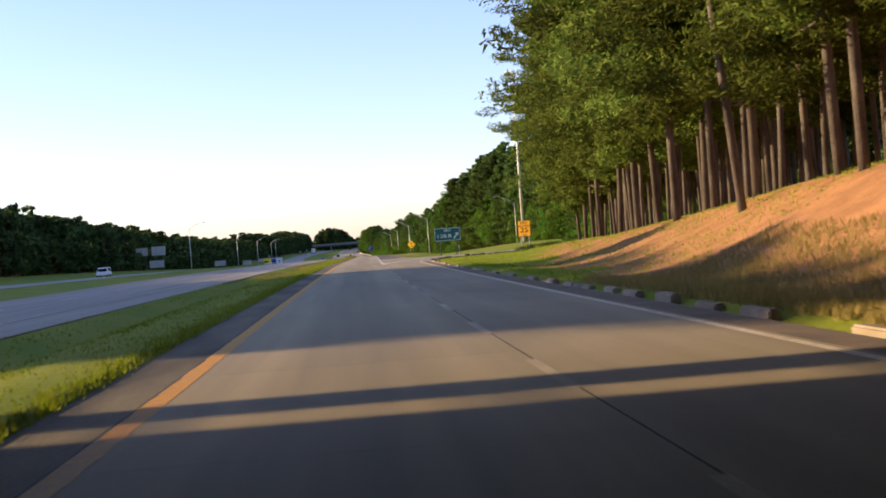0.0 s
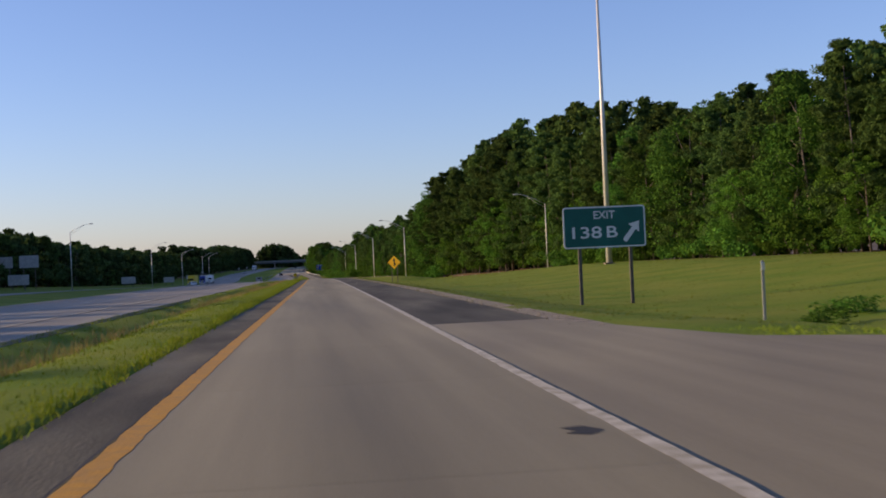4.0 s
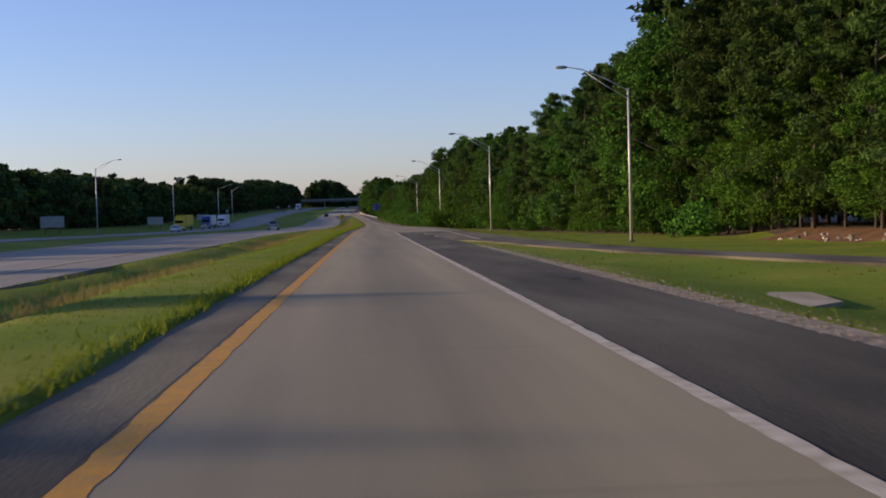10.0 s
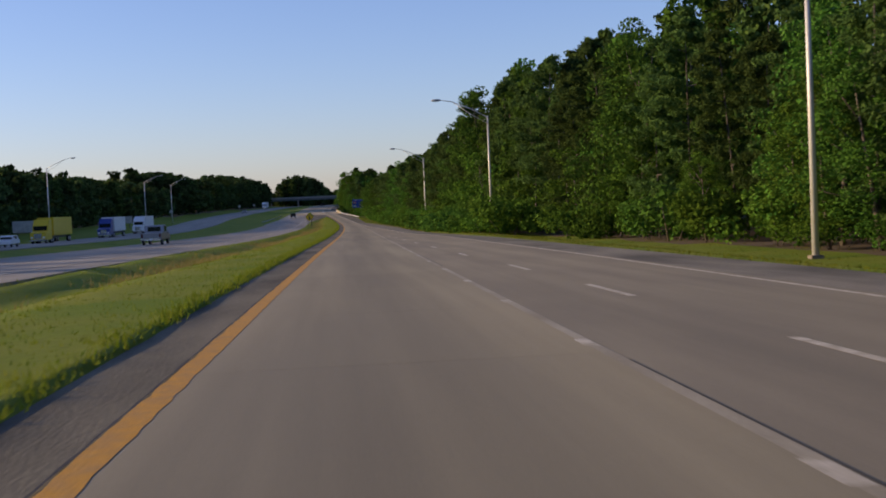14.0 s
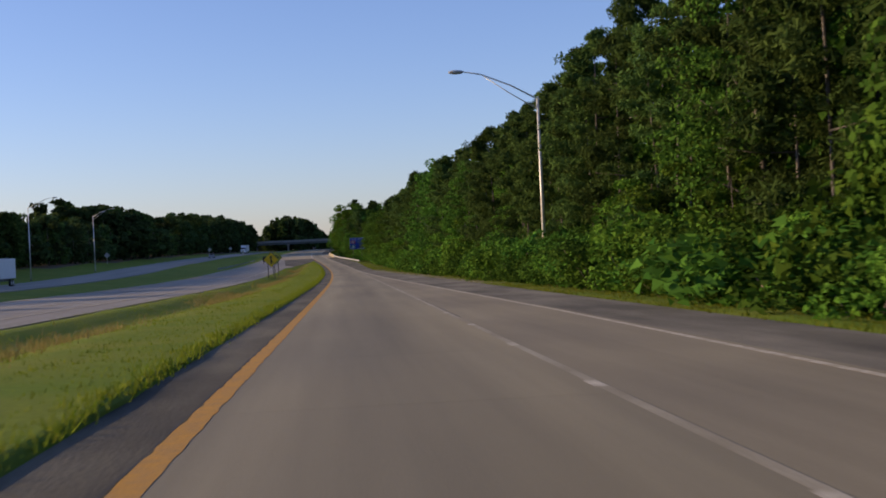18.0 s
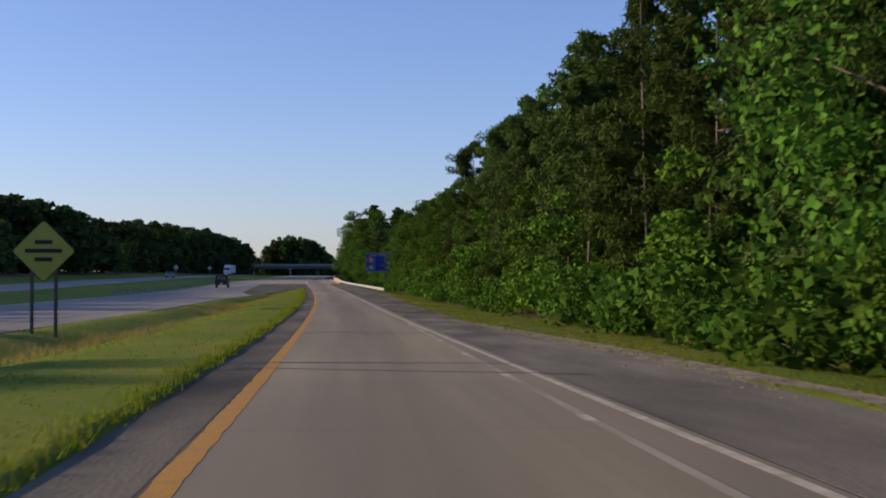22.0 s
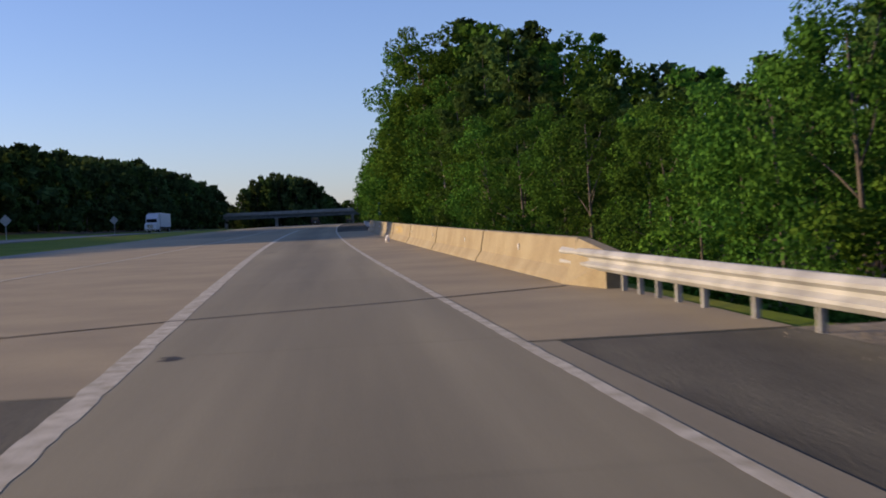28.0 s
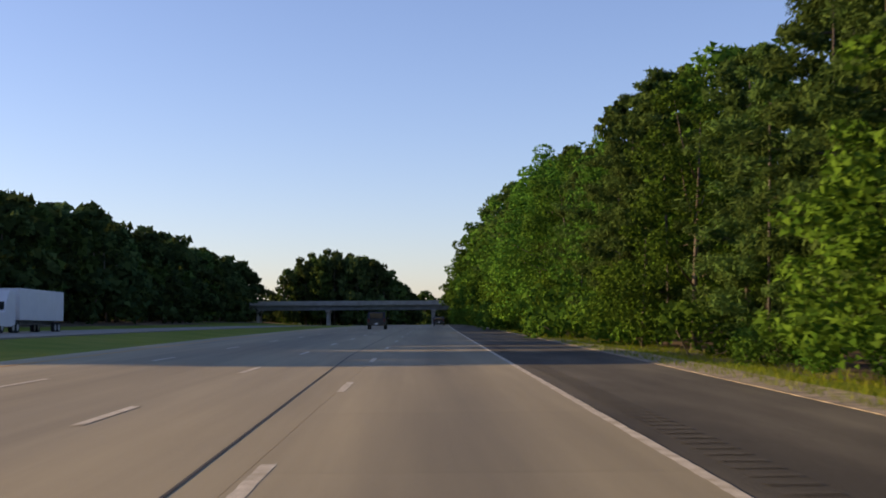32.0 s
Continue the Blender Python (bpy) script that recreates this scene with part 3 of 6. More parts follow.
end_shoulder = tagged(strip("pavement", [(957, 3.62, 6.6), (1000, 3.62, 7.0), (1050, 3.62, 7.2), (1500, 3.62, 7.2)], M["dark_asphalt"], top=-0.006), "dark asphalt shoulder with rumble grooves", "shoulder", kind="structure")
end_lanes = tagged(strip("pavement", [(957, -10.6, -0.03), (1060, -10.6, -0.03), (1200, -12.0, -0.03), (1500, -12.6, -0.03)], M["concrete"], top=-0.004), "worn concrete through lanes", "road", kind="structure")
motorway = tagged(strip("road", [(s, float(main_far(s)), min(float(main_near(s)), -8.0 if s > 790 else 9)) for s in range(-200, 870, 20)] + [(877, -14.5, -8.0)], M["main"], top=-0.02), "pale concrete motorway lanes beyond the median", "road", kind="structure")
motorway2 = tagged(strip("road", [(877, -15.0, -10.9), (957, -10.8, -10.65)], M["main"], top=-0.01), "pale concrete motorway lane edge", "road", kind="structure")
opposite = tagged(strip("road", [(s, float(opp_far(s)), float(opp_near(s))) for s in range(-200, 1560, 20)], M["main"], top=-0.02), "pale concrete lanes of the opposite direction", "road", kind="structure")
far_road = tagged(strip("road", [(1500, -12.6, 7.2), (2500, -14, 7.2)], M["main"], top=-0.02), "far end of the concrete motorway", "road", kind="structure")

# ---------------------------------------------------------------- paint
stripe("yellow_line", [(-150, -0.02), (869, -0.02)], 0.22, M["yellow"], road, 0.0026, 0.12)
gutter_exit = tagged(strip("pavement", [(-150, 6.4, 7.08), (48, 6.4, 6.9), (66, 6.4, 6.9), (74, 6.45, 6.95)], M["silt"], top=0.0012), "dark gutter strip along the kerb", "gutter", kind="structure")
stripe("gore_line", [(72.4, 3.6), (86, 3.6)], 0.26, M["white"], road, 0.0032)
stripe("edge_line", [(72, 3.58), (377, 3.58)], 0.15, M["white"], road, 0.0026, 0.12)
stripe("edge_line", [(672, 4.02), (697, 3.72), (720, 3.58), (1500, 3.58)], 0.13, M["white"], road, 0.0026, 0.12)
stripe("edge_line", [(-150, 6.25), (48, 6.25), (66, 6.25), (74, 6.33), (78, 6.6)], 0.13, M["white"], exit_lane, 0.0026)
ribbon("gore_line", [(72.5, 3.62), (77.3, 3.95), (80.3, 4.35), (86.5, 5.3), (93, 6.9), (100, 9.4), (106, 12.2), (113, 17.5), (120, 25)], 0.36, M["white"], exit_ramp, 0.0026)
ribbon("edge_line", [(78, 6.6), (85.5, 8.0), (93, 10.1), (98, 12.6), (102, 15.9), (106, 21.5), (110, 29)], 0.14, M["white"], exit_ramp, 0.0026)
ribbon("joint_line", [(84.4, 4.35), (89, 5.0), (94.5, 5.9), (98.5, 6.8), (105, 9.2), (110, 11.5)], 0.05, M["crack"], exit_ramp, 0.0021)
stripe("edge_line", [(335, 7.1), (376, 7.9), (431, 7.9), (480, 7.55), (500, 6.85), (516, 6.1), (549, 5.97), (597, 5.25), (629, 4.55), (672, 4.02)], 0.12, M["white"], aux_lane, 0.0026)
for s in np.arange(-22.4, 60, 6.75):
    stripe("lane_dash", [(s, 3.58), (s + 2.7, 3.58)], 0.12, M["worn"], exit_lane, 0.0026)
for s, l in ((349, 5.7), (361.5, 5.55), (374, 5.4), (386, 5.35), (400.6, 5.37), (410.4, 5.3), (420.2, 5.2)):
    stripe("lane_dash", [(s, l), (s + 3.4, l - 0.03)], 0.12, M["white"], aux_lane, 0.0026)
for i in range(6):
    s = 432.6 + 12.6 * i
    stripe("lane_dash", [(s, 4.95 - 0.15 * i), (s + 3.0, 4.92 - 0.15 * i)], 0.12, M["white"], aux_lane, 0.0026)
stripe("worn_line", [(377, 3.56), (700, 3.56)], 0.11, M["worn"], road, 0.0012)
for s_, a_ in ((383, 9), (396, 7), (425, 12), (470, 16), (512, 8), (548, 14), (590, 10), (640, 18)):
    stripe("joint_line", [(s_, 3.63), (s_ + a_, 3.62)], 0.02, M["groove"], road, 0.0021)
stripe("joint_line", [(-60, 3.61), (72, 3.61)], 0.022, M["groove"], road, 0.0016)
for s in np.arange(392, 700, 6.1):
    stripe("paint_trace", [(s, 3.54), (s + 0.6, 3.54)], 0.13, M["white"], road, 0.0016)
stripe("gore_line", [(869.1, 0.03), (905, 0.1), (940, 0.2), (982, 0.3)], 0.24, M["white"], road, 0.0026, 0.12)
stripe("edge_line", [(872, -10.9), (898, -5.6), (914, -4.2), (929, -3.45), (950, -2.75), (985, -2.4)], 0.16, M["white"], road, 0.0026)
for i in range(38):
    s = 990.5 + 13.0 * i
    stripe("lane_dash", [(s, 0.3 - 0.005 * min(s - 990, 70)), (s + 3.0, 0.29 - 0.005 * min(s - 990, 70))], 0.14, M["white"], road, 0.0026, 0.12)
    stripe("lane_dash", [(s + 7, -2.6), (s + 10, -2.6)], 0.14, M["white"], road, 0.0026)
    stripe("lane_dash", [(s + 2, -6.2), (s + 5, -6.2)], 0.14, M["white"], road, 0.0026)
stripe("joint_line", [(985, 0.15), (997, -0.05), (1031, -0.42), (1060, -0.9), (1180, -1.2)], 0.035, M["crack"], road, 0.0016)
stripe("yellow_line", [(957, -9.3), (1060, -9.3), (1200, -10.6), (1500, -11.4)], 0.15, M["yellow"], end_lanes, 0.0026)
stripe("edge_line", [(s, float(main_near(s)) - 2.2) for s in range(-140, 800, 20)], 0.15, M["white"], motorway, 0.0)
stripe("yellow_line", [(s, float(main_far(s)) + 1.2) for s in range(-140, 860, 20)], 0.15, M["yellow"], motorway, 0.0)
for s in np.arange(-120, 840, 12.2):
    c = float(main_near(s)) - 5.9
    stripe("lane_dash", [(s, c), (s + 3.05, c)], 0.14, M["white"], motorway, 0.0)
for pts in ([(881.5, -9.5), (882.4, -2), (883.6, 0), (885.0, 3.0), (886.6, 5.7)], [(953.4, -10.4), (953.1, 0.2), (955.4, 3.7), (956.8, 5.6)], [(675.2, -0.6), (674.0, 2.2), (673.1, 4.9)]):
    ribbon("expansion_joint", pts, 0.09, M["crack"], road, 0.0032)
# worn scars, oil and patches
for s_, l_, a_, w_ in ((165, 5.0, 2.2, 0.25), (168, 5.3, 1.4, 0.3), (150, 4.7, 1.6, 0.2), (196, 4.9, 2.6, 0.22), (213, 4.3, 2.0, 0.3), (236, 5.2, 1.2, 0.3), (275, 4.8, 2.4, 0.26), (293, 5.1, 2.0, 0.24), (318, 4.9, 3.0, 0.25), (330, 5.3, 2.4, 0.3), (846, -1.7, 0.8, 0.3), (851, -2.2, 0.9, 0.25), (879, 0.35, 0.35, 0.16), (912, 0.5, 0.35, 0.5), (917, 0.1, 0.3, 0.35), (88, 3.1, 0.4, 0.2), (79, 3.0, 0.4, 0.2), (93, 3.15, 0.4, 0.2), (100, 3.2, 0.4, 0.2)):
    ribbon("road_scar", [(s_, l_), (s_ + a_ * 0.4, l_ + 0.12), (s_ + a_, l_ + 0.02)], w_, M["crack"], road, 0.0021)
for s_, l_, a_, w_ in ((200.2, 4.75, 0.9, 0.28), (223, 4.6, 0.6, 0.2)):
    ribbon("pale_patch", [(s_, l_), (s_ + a_, l_ + 0.05)], w_, M["white"], road, 0.0021)
stripe("joint_line", [(-60, -0.15), (836, -0.15)], 0.03, M["crack"], road, 0.0006, 0.45)

# rumble grooves in the last shoulder, flat dark strips with shade in their colour
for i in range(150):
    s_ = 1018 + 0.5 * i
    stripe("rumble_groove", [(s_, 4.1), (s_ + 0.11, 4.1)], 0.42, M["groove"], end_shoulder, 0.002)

# long edge cracks and lifted joint seal along the shoulder
for pts in ([(150, 6.0), (158, 5.9), (166, 6.05), (176, 5.95), (186, 6.08)], [(190, 6.2), (193, 6.05), (197, 6.25), (200, 6.15)], [(204, 5.6), (212, 5.75), (221, 5.7), (232, 5.85)], [(246, 5.6), (256, 5.7), (268, 5.62)], [(190.5, 4.3), (193, 4.55), (196.5, 4.9), (201, 4.75)]):
    ribbon("edge_crack", pts, 0.05, M["crack"], shoulder_r, 0.012)
ribbon("rubber_scrap", [(197, 6.3), (197.6, 6.55), (198.6, 6.62), (199.2, 6.4)], 0.1, M["crack"], gravel, 0.03)
stripe("foot_seam", [(888, 5.69), (956.5, 5.71)], 0.05, M["worn"], deck, 0.006)

# ---------------------------------------------------------------- trees
RNG = np.random.default_rng(11)


def leaf_cloud(name, centres, size, mat, parent, outs=None, loose=0.75, long=1.0, wide=1.0, oval=False):
    """Many small leaves, pointed ovals or one triangle each, round the given centres, facing outwards from their sprays."""
    n = len(centres)
    face = RNG.normal(size=(n, 3))
    if outs is not None:
        face = outs / (np.linalg.norm(outs, axis=1)[:, None] + 1e-6) + face * loose
    face /= np.linalg.norm(face, axis=1)[:, None]
    a = np.cross(face, RNG.normal(size=(n, 3)))
    a /= np.linalg.norm(a, axis=1)[:, None]
    b = np.cross(face, a)
    sz = size * RNG.uniform(0.6, 1.35, n)[:, None]
    c = 4 if oval else 3
    v = np.empty((n, c, 3))
    v[:, 0] = centres - a * sz * long * 0.55
    if oval:
        v[:, 1] = centres + b * sz * 0.36 * wide
        v[:, 2] = centres + a * sz * long * 0.55
        v[:, 3] = centres - b * sz * 0.36 * wide
    else:
        v[:, 1] = centres + a * sz * long * 0.45 + b * sz * 0.48 * wide
        v[:, 2] = centres + a * sz * long * 0.45 - b * sz * 0.48 * wide
    me = bpy.data.meshes.new(name)
    me.vertices.add(c * n)
    me.vertices.foreach_set("co", v.reshape(-1))
    me.loops.add(c * n)
    me.loops.foreach_set("vertex_index", np.arange(c * n, dtype=np.int32))
    me.polygons.add(n)
    me.polygons.foreach_set("loop_start", np.arange(0, c * n, c, dtype=np.int32))
    me.update(calc_edges=True)
    me.materials.append(mat)
    ob = new(name, me)
    ob.parent = parent
    return ob


def broadleaf(label, h, spread, n, size, mat, low=0.12, bark="bark2", clumps=30, oval=False):
    t = empty("tree", Matrix(), label, "tree")
    lean = RNG.normal(0, 0.03, 2) * h
    part("trunk", tube([(0, 0, -0.3), (lean[0] * 0.3, lean[1] * 0.3, h * 0.3), (lean[0], lean[1], h * 0.85)], [0.012 * h, 0.009 * h, 0.002 * h], 8), M[bark], t)
    cs, os_, limbs = [], [], 0
    for i in range(clumps):
        u = RNG.uniform(low, 1.0)
        r = spread * (0.35 + 0.65 * math.sin(math.pi * min(1, 0.18 + 0.80 * u))) * math.sqrt(RNG.uniform(0.25, 1))
        q = RNG.uniform(0, 2 * math.pi)
        c = np.array([r * math.cos(q) + lean[0] * u, r * math.sin(q) + lean[1] * u, h * u * RNG.uniform(0.92, 1.02)])
        k = int(n / clumps)
        rad = spread * RNG.uniform(0.20, 0.42) * (1.15 - 0.45 * u)
        d = RNG.normal(size=(k, 3))
        d /= np.linalg.norm(d, axis=1)[:, None]
        d *= (rad * RNG.uniform(0.45, 1.0, k) ** 0.5)[:, None]
        d[:, 2] *= 0.7
        cs.append(c + d)
        os_.append(d / rad + np.array([0, 0, 0.25]) + 0.35 * np.array([c[0], c[1], 0]) / spread)
        if limbs < 5 and u > 0.25:
            z0 = h * u * 0.7
            limbs += 1
            part("limb", tube([(lean[0] * 0.6 * u, lean[1] * 0.6 * u, z0), tuple(c * 0.5 + np.array([0, 0, z0]) * 0.5), tuple(c)], [0.0045 * h, 0.003 * h, 0.001 * h], 5), M[bark], t)
    leaf_cloud("crown", np.concatenate(cs), size, M[mat], t, np.concatenate(os_), oval=oval)
    return t


def pine(label, h, n, size, bare=0.35, spread=0.17, bark="bark", thin=1.0, needles="needle"):
    t = empty("tree", Matrix(), label, "pine tree")
    lean = RNG.normal(0, 0.012, 2) * h
    part("trunk", tube([(0, 0, -0.4), (lean[0] * 0.2, lean[1] * 0.2, h * 0.35), (lean[0] * 0.6, lean[1] * 0.6, h * 0.7), (lean[0], lean[1], h * 0.98)], [0.0060 * h, 0.0050 * h, 0.0038 * h, 0.001 * h], 9), M[bark], t)
    cs, os_ = [], []
    boughs = int(30 + h * 2.0)
    k = max(3, int(n / boughs / 4))
    for i in range(boughs):
        v = (i + RNG.uniform(0, 1)) / boughs
        u = bare + (1 - bare) * v
        reach = h * spread * (0.62 + 0.38 * min(1.0, v / 0.25)) * max(0.04, 1 - v ** 2.4) ** 0.62
        q = RNG.uniform(0, 2 * math.pi)
        rr = reach * RNG.uniform(0.6, 1.0)
        base = np.array([lean[0] * u, lean[1] * u, h * u])
        tip = base + np.array([rr * math.cos(q), rr * math.sin(q), rr * (RNG.uniform(-0.18, 0.22) + 0.45 * v)])
        if i % 9 == 0:
            part("limb", tube([tuple(base), tuple((base + tip) / 2 + np.array([0, 0, -0.04 * rr])), tuple(tip)], [0.0032 * h, 0.0022 * h, 0.0006 * h], 5), M[bark], t)
        for w in (1.0, 0.84, 0.66, 0.45):
            rad = h * 0.030 * RNG.uniform(0.7, 1.35) * (1.15 - 0.35 * v)
            c = base + (tip - base) * w + RNG.normal(0, 0.13, 3) * rr * np.array([1, 1, 0.4]) * w
            d = RNG.normal(size=(k, 3))
            d /= np.linalg.norm(d, axis=1)[:, None]
            d *= (rad * RNG.uniform(0.25, 1.0, k) ** 0.5)[:, None] * np.array([1.25, 1.25, 0.7])
            cs.append(c + d)
            os_.append(d / rad + np.array([0, 0, 0.35]) + 0.45 * (tip - base) / (rr + 1e-6))
    leaf_cloud("crown", np.concatenate(cs), size, M[needles], t, np.concatenate(os_), 0.7, 1.4 + 0.8 * (1 - thin), thin)
    return t


def shrub(label, h, spread, n, size, mat):
    t = empty("bush", Matrix(), label, "bush")
    cs, os_ = [], []
    for i in range(13):
        q, r = RNG.uniform(0, 2 * math.pi), spread * math.sqrt(RNG.uniform(0.05, 1))
        z = h * RNG.uniform(0.25, 0.95) * (1 - 0.35 * r / spread)
        c = np.array([r * math.cos(q), r * math.sin(q), z])
        k = int(n / 13)
        d = RNG.normal(size=(k, 3))
        d /= np.linalg.norm(d, axis=1)[:, None]
        os_.append(d + np.array([0, 0, 0.25]) + 0.5 * c / spread)
        cs.append(c + d * (spread * 0.36 * RNG.uniform(0.4, 1, k) ** 0.5)[:, None] * np.array([1, 1, 0.8]))
        if i < 3:
            part("stem", tube([(c[0] * 0.2, c[1] * 0.2, -0.2), tuple(c)], [0.03, 0.01], 5), M["bark2"], t)
    leaf_cloud("crown", np.concatenate(cs), size, M[mat], t, np.concatenate(os_))
    return t


NOMINAL = {"end": [22], "low": [9], "front": [12, 13, 11, 14, 13], "mid": [13, 16, 15], "far": [13, 15, 12], "stand": [23, 25, 22], "bush": [2.6, 3.4, 1.6]}
AWAY = pose(0, -550, -60)
KINDS = {
    "end": [pine("broad dense pine at the end of the stand", 22, 46000, 0.17, 0.24, 0.25, thin=0.55, needles="needle_sunlit")],
    "low": [broadleaf("young sunlit hardwood at the wood's edge", 9, 3.0, 3600, 0.2, "leaf_bright", clumps=34)],
    "front": [broadleaf("leafy roadside hardwood with a full green crown", 12, 3.4, 11500, 0.17, "leaf", clumps=60, oval=True), broadleaf("tall sunlit hardwood with bright green leaves", 13, 3.1, 11500, 0.17, "leaf_bright", clumps=60, oval=True), broadleaf("broad dark green hardwood at the wood's edge", 11, 3.8, 11500, 0.175, "leaf", clumps=60, oval=True), pine("loblolly pine with low drooping branches", 14, 15000, 0.20, 0.08, 0.24, thin=0.45), pine("dense green pine at the wood's edge", 13, 15000, 0.20, 0.05, 0.26, thin=0.45)],
    "mid": [broadleaf("leafy hardwood within the wood's edge", 13, 3.6, 2500, 0.33, "leaf", 0.2), pine("tall pine standing in the wood", 16, 2500, 0.34, 0.25, 0.20), pine("slender pine with a thin crown", 15, 2500, 0.34, 0.3, 0.18)],
    "far": [broadleaf("distant dark hardwood in a dense wood", 13, 4.2, 650, 0.92, "leaf_shade_haze", 0.05, clumps=22), pine("distant dark pine in a dense wood", 15, 650, 0.92, 0.08, 0.24), broadleaf("distant hardwood with a round crown", 12, 4.6, 650, 0.92, "leaf_shade_haze", 0.03, clumps=22)],
    "stand": [pine("tall straight pine with bare reddish trunk", 23, 38000, 0.17, 0.22, 0.25, thin=0.55, needles="needle_sunlit"), pine("tall pine with flaking bark and a high crown", 25, 38000, 0.17, 0.27, 0.23, thin=0.55, needles="needle_sunlit"), pine("straight pine with a thick rough trunk", 22, 38000, 0.17, 0.18, 0.27, thin=0.55, needles="needle_sunlit")],
    "bush": [shrub("leafy green roadside bush at the wood's edge", 2.6, 1.9, 1800, 0.15, "leaf_bright"), shrub("dense green thicket bush", 3.4, 2.2, 2200, 0.16, "leaf"), shrub("low ragged bush in the grass", 1.6, 1.5, 1100, 0.14, "leaf")],
}
for _k in KINDS.values():
    for _t in _k:
        _t.matrix_world = AWAY
USED = set()


def spot(kind, i, s, l, height, sink, squash):
    k = height / NOMINAL[kind][i]
    p = at(s, l, float(ground_z(s, l)) - sink)
    return Matrix.Translation(p) @ Matrix.Rotation(radians(RNG.normal(0, 1.6)), 4, "Y") @ Matrix.Rotation(RNG.uniform(0, 6.28), 4, "Z") @ Matrix.Diagonal((k * squash, k * squash, k, 1))


def plant(kind, s, l, height, group, sink=0.1, squash=1.0, pick=None):
    """One tree as a thing of its own."""
    i = int(RNG.integers(len(KINDS[kind]))) if pick is None else pick
    t = KINDS[kind][i]
    m = spot(kind, i, s, l, height, sink, squash)
    if (kind, i) in USED:
        t = copy_thing(t, Matrix())
    USED.add((kind, i))
    t.matrix_world = m
    t["group"] = group
    return t


def forest(name, spots, label):
    """Many trees that nobody could count, as one mesh. spots: rows of kind, number, matrix."""
    vs, tris, mats, tone = [], [], [], []
    base = 0
    cache = {}
    for kind, i, m in spots:
        if (kind, i) not in cache:
            pieces = []
            for o in KINDS[kind][i].children:
                if o.name.startswith("limb"):
                    continue
                me = o.data
                me.calc_loop_triangles()
                co = np.empty(3 * len(me.vertices))
                me.vertices.foreach_get("co", co)
                tr = np.empty(3 * len(me.loop_triangles), dtype=np.int32)
                me.loop_triangles.foreach_get("vertices", tr)
                pieces.append((co.reshape(-1, 3), tr.reshape(-1, 3), me.materials[0].name))
            cache[(kind, i)] = pieces
        a = np.array(m)
        w = RNG.uniform()
        for co, tr, mat in cache[(kind, i)]:
            vs.append(co @ a[:3, :3].T + a[:3, 3])
            tris.append(tr + base)
            mats += [(mat, len(tr))]
            tone.append(np.full(len(co), w))
            base += len(co)
    names = sorted({q[0] for q in mats})
    v, t, w = np.concatenate(vs), np.concatenate(tris), np.concatenate(tone)
    me = bpy.data.meshes.new(name)
    me.vertices.add(len(v))
    me.vertices.foreach_set("co", v.ravel())
    me.loops.add(3 * len(t))
    me.loops.foreach_set("vertex_index", t.ravel().astype(np.int32))
    me.polygons.add(len(t))
    me.polygons.foreach_set("loop_start", np.arange(0, 3 * len(t), 3, dtype=np.int32))
    for q in names:
        me.materials.append(bpy.data.materials[q])
    me.polygons.foreach_set("material_index", np.concatenate([np.full(c, names.index(q), dtype=np.int32) for q, c in mats]))
    me.attributes.new("tone", "FLOAT", "POINT").data.foreach_set("value", w)
    me.update(calc_edges=True)
    return tagged(new(name, me), label, "woods", kind="stuff")


# the pine stand on the bank beside the exit lane
deep = []
for i in range(33):
    s = -18 + i * 3.45 + RNG.uniform(-1.2, 1.2)
    front = 15.0 + max(0, s - 25) * 0.12
    for r in range(5):
        ss_, ll_ = s + RNG.uniform(-2.2, 2.2), front + r * 4.2 + RNG.uniform(-1.4, 1.4)
        if ss_ < 94 and r < 2:
            plant("stand", ss_, ll_, RNG.uniform(18, 24), "pines on the bank", 0.2, 1.35 if r == 0 else 1.05)
        elif ss_ < 94:
            i_ = 1 + int(RNG.integers(2))
            deep.append(("mid", i_, spot("mid", i_, ss_, ll_, RNG.uniform(18, 23), 0.2, 1.2)))

for q in range(26):
    s_ = 22 + q * 2.75 + RNG.uniform(-1, 1)
    plant("stand", s_, 14.9 + max(0, s_ - 25) * 0.12 + RNG.uniform(-0.4, 2.6), RNG.uniform(18, 23), "pines on the bank", 0.2, 0.95)
for q in range(10):
    plant("stand", RNG.uniform(76, 95), RNG.uniform(19.5, 34), RNG.uniform(16, 20), "pines on the bank", 0.2, 0.95)

for s_, l_ in ((91.5, 21.2), (94, 23.2), (96.5, 26.5), (98.5, 29.5)):
    plant("end", s_, l_, RNG.uniform(20, 23), "pines on the bank", 0.2, 1.25)

forest("woods", deep, "deep rows of pines behind the bank's edge")

# the wood along the right-hand side: its edge tree by tree, what stands behind as one
canopy = line([(120, 19), (250, 19.5), (283, 21.5), (297, 24), (316, 26), (332, 26), (356, 24), (389, 23.3), (402, 20), (416, 17), (443, 14.2), (455, 13), (480, 14.5), (492, 14.2), (505, 16.3), (550, 17.3), (593, 14.4), (660, 13.6), (700, 14), (735, 14.6), (765, 11.5), (800, 12), (838, 13), (860, 14), (882, 12.5), (890, 10.5), (900, 9), (940, 9), (950, 10.5), (958, 14), (985, 17.5), (1010, 14.5), (1045, 13.5), (1060, 12.4), (1069, 12), (1098, 13.5), (1150, 16.5), (1190, 18.3), (1400, 20)])
behind = []
s = 128.0
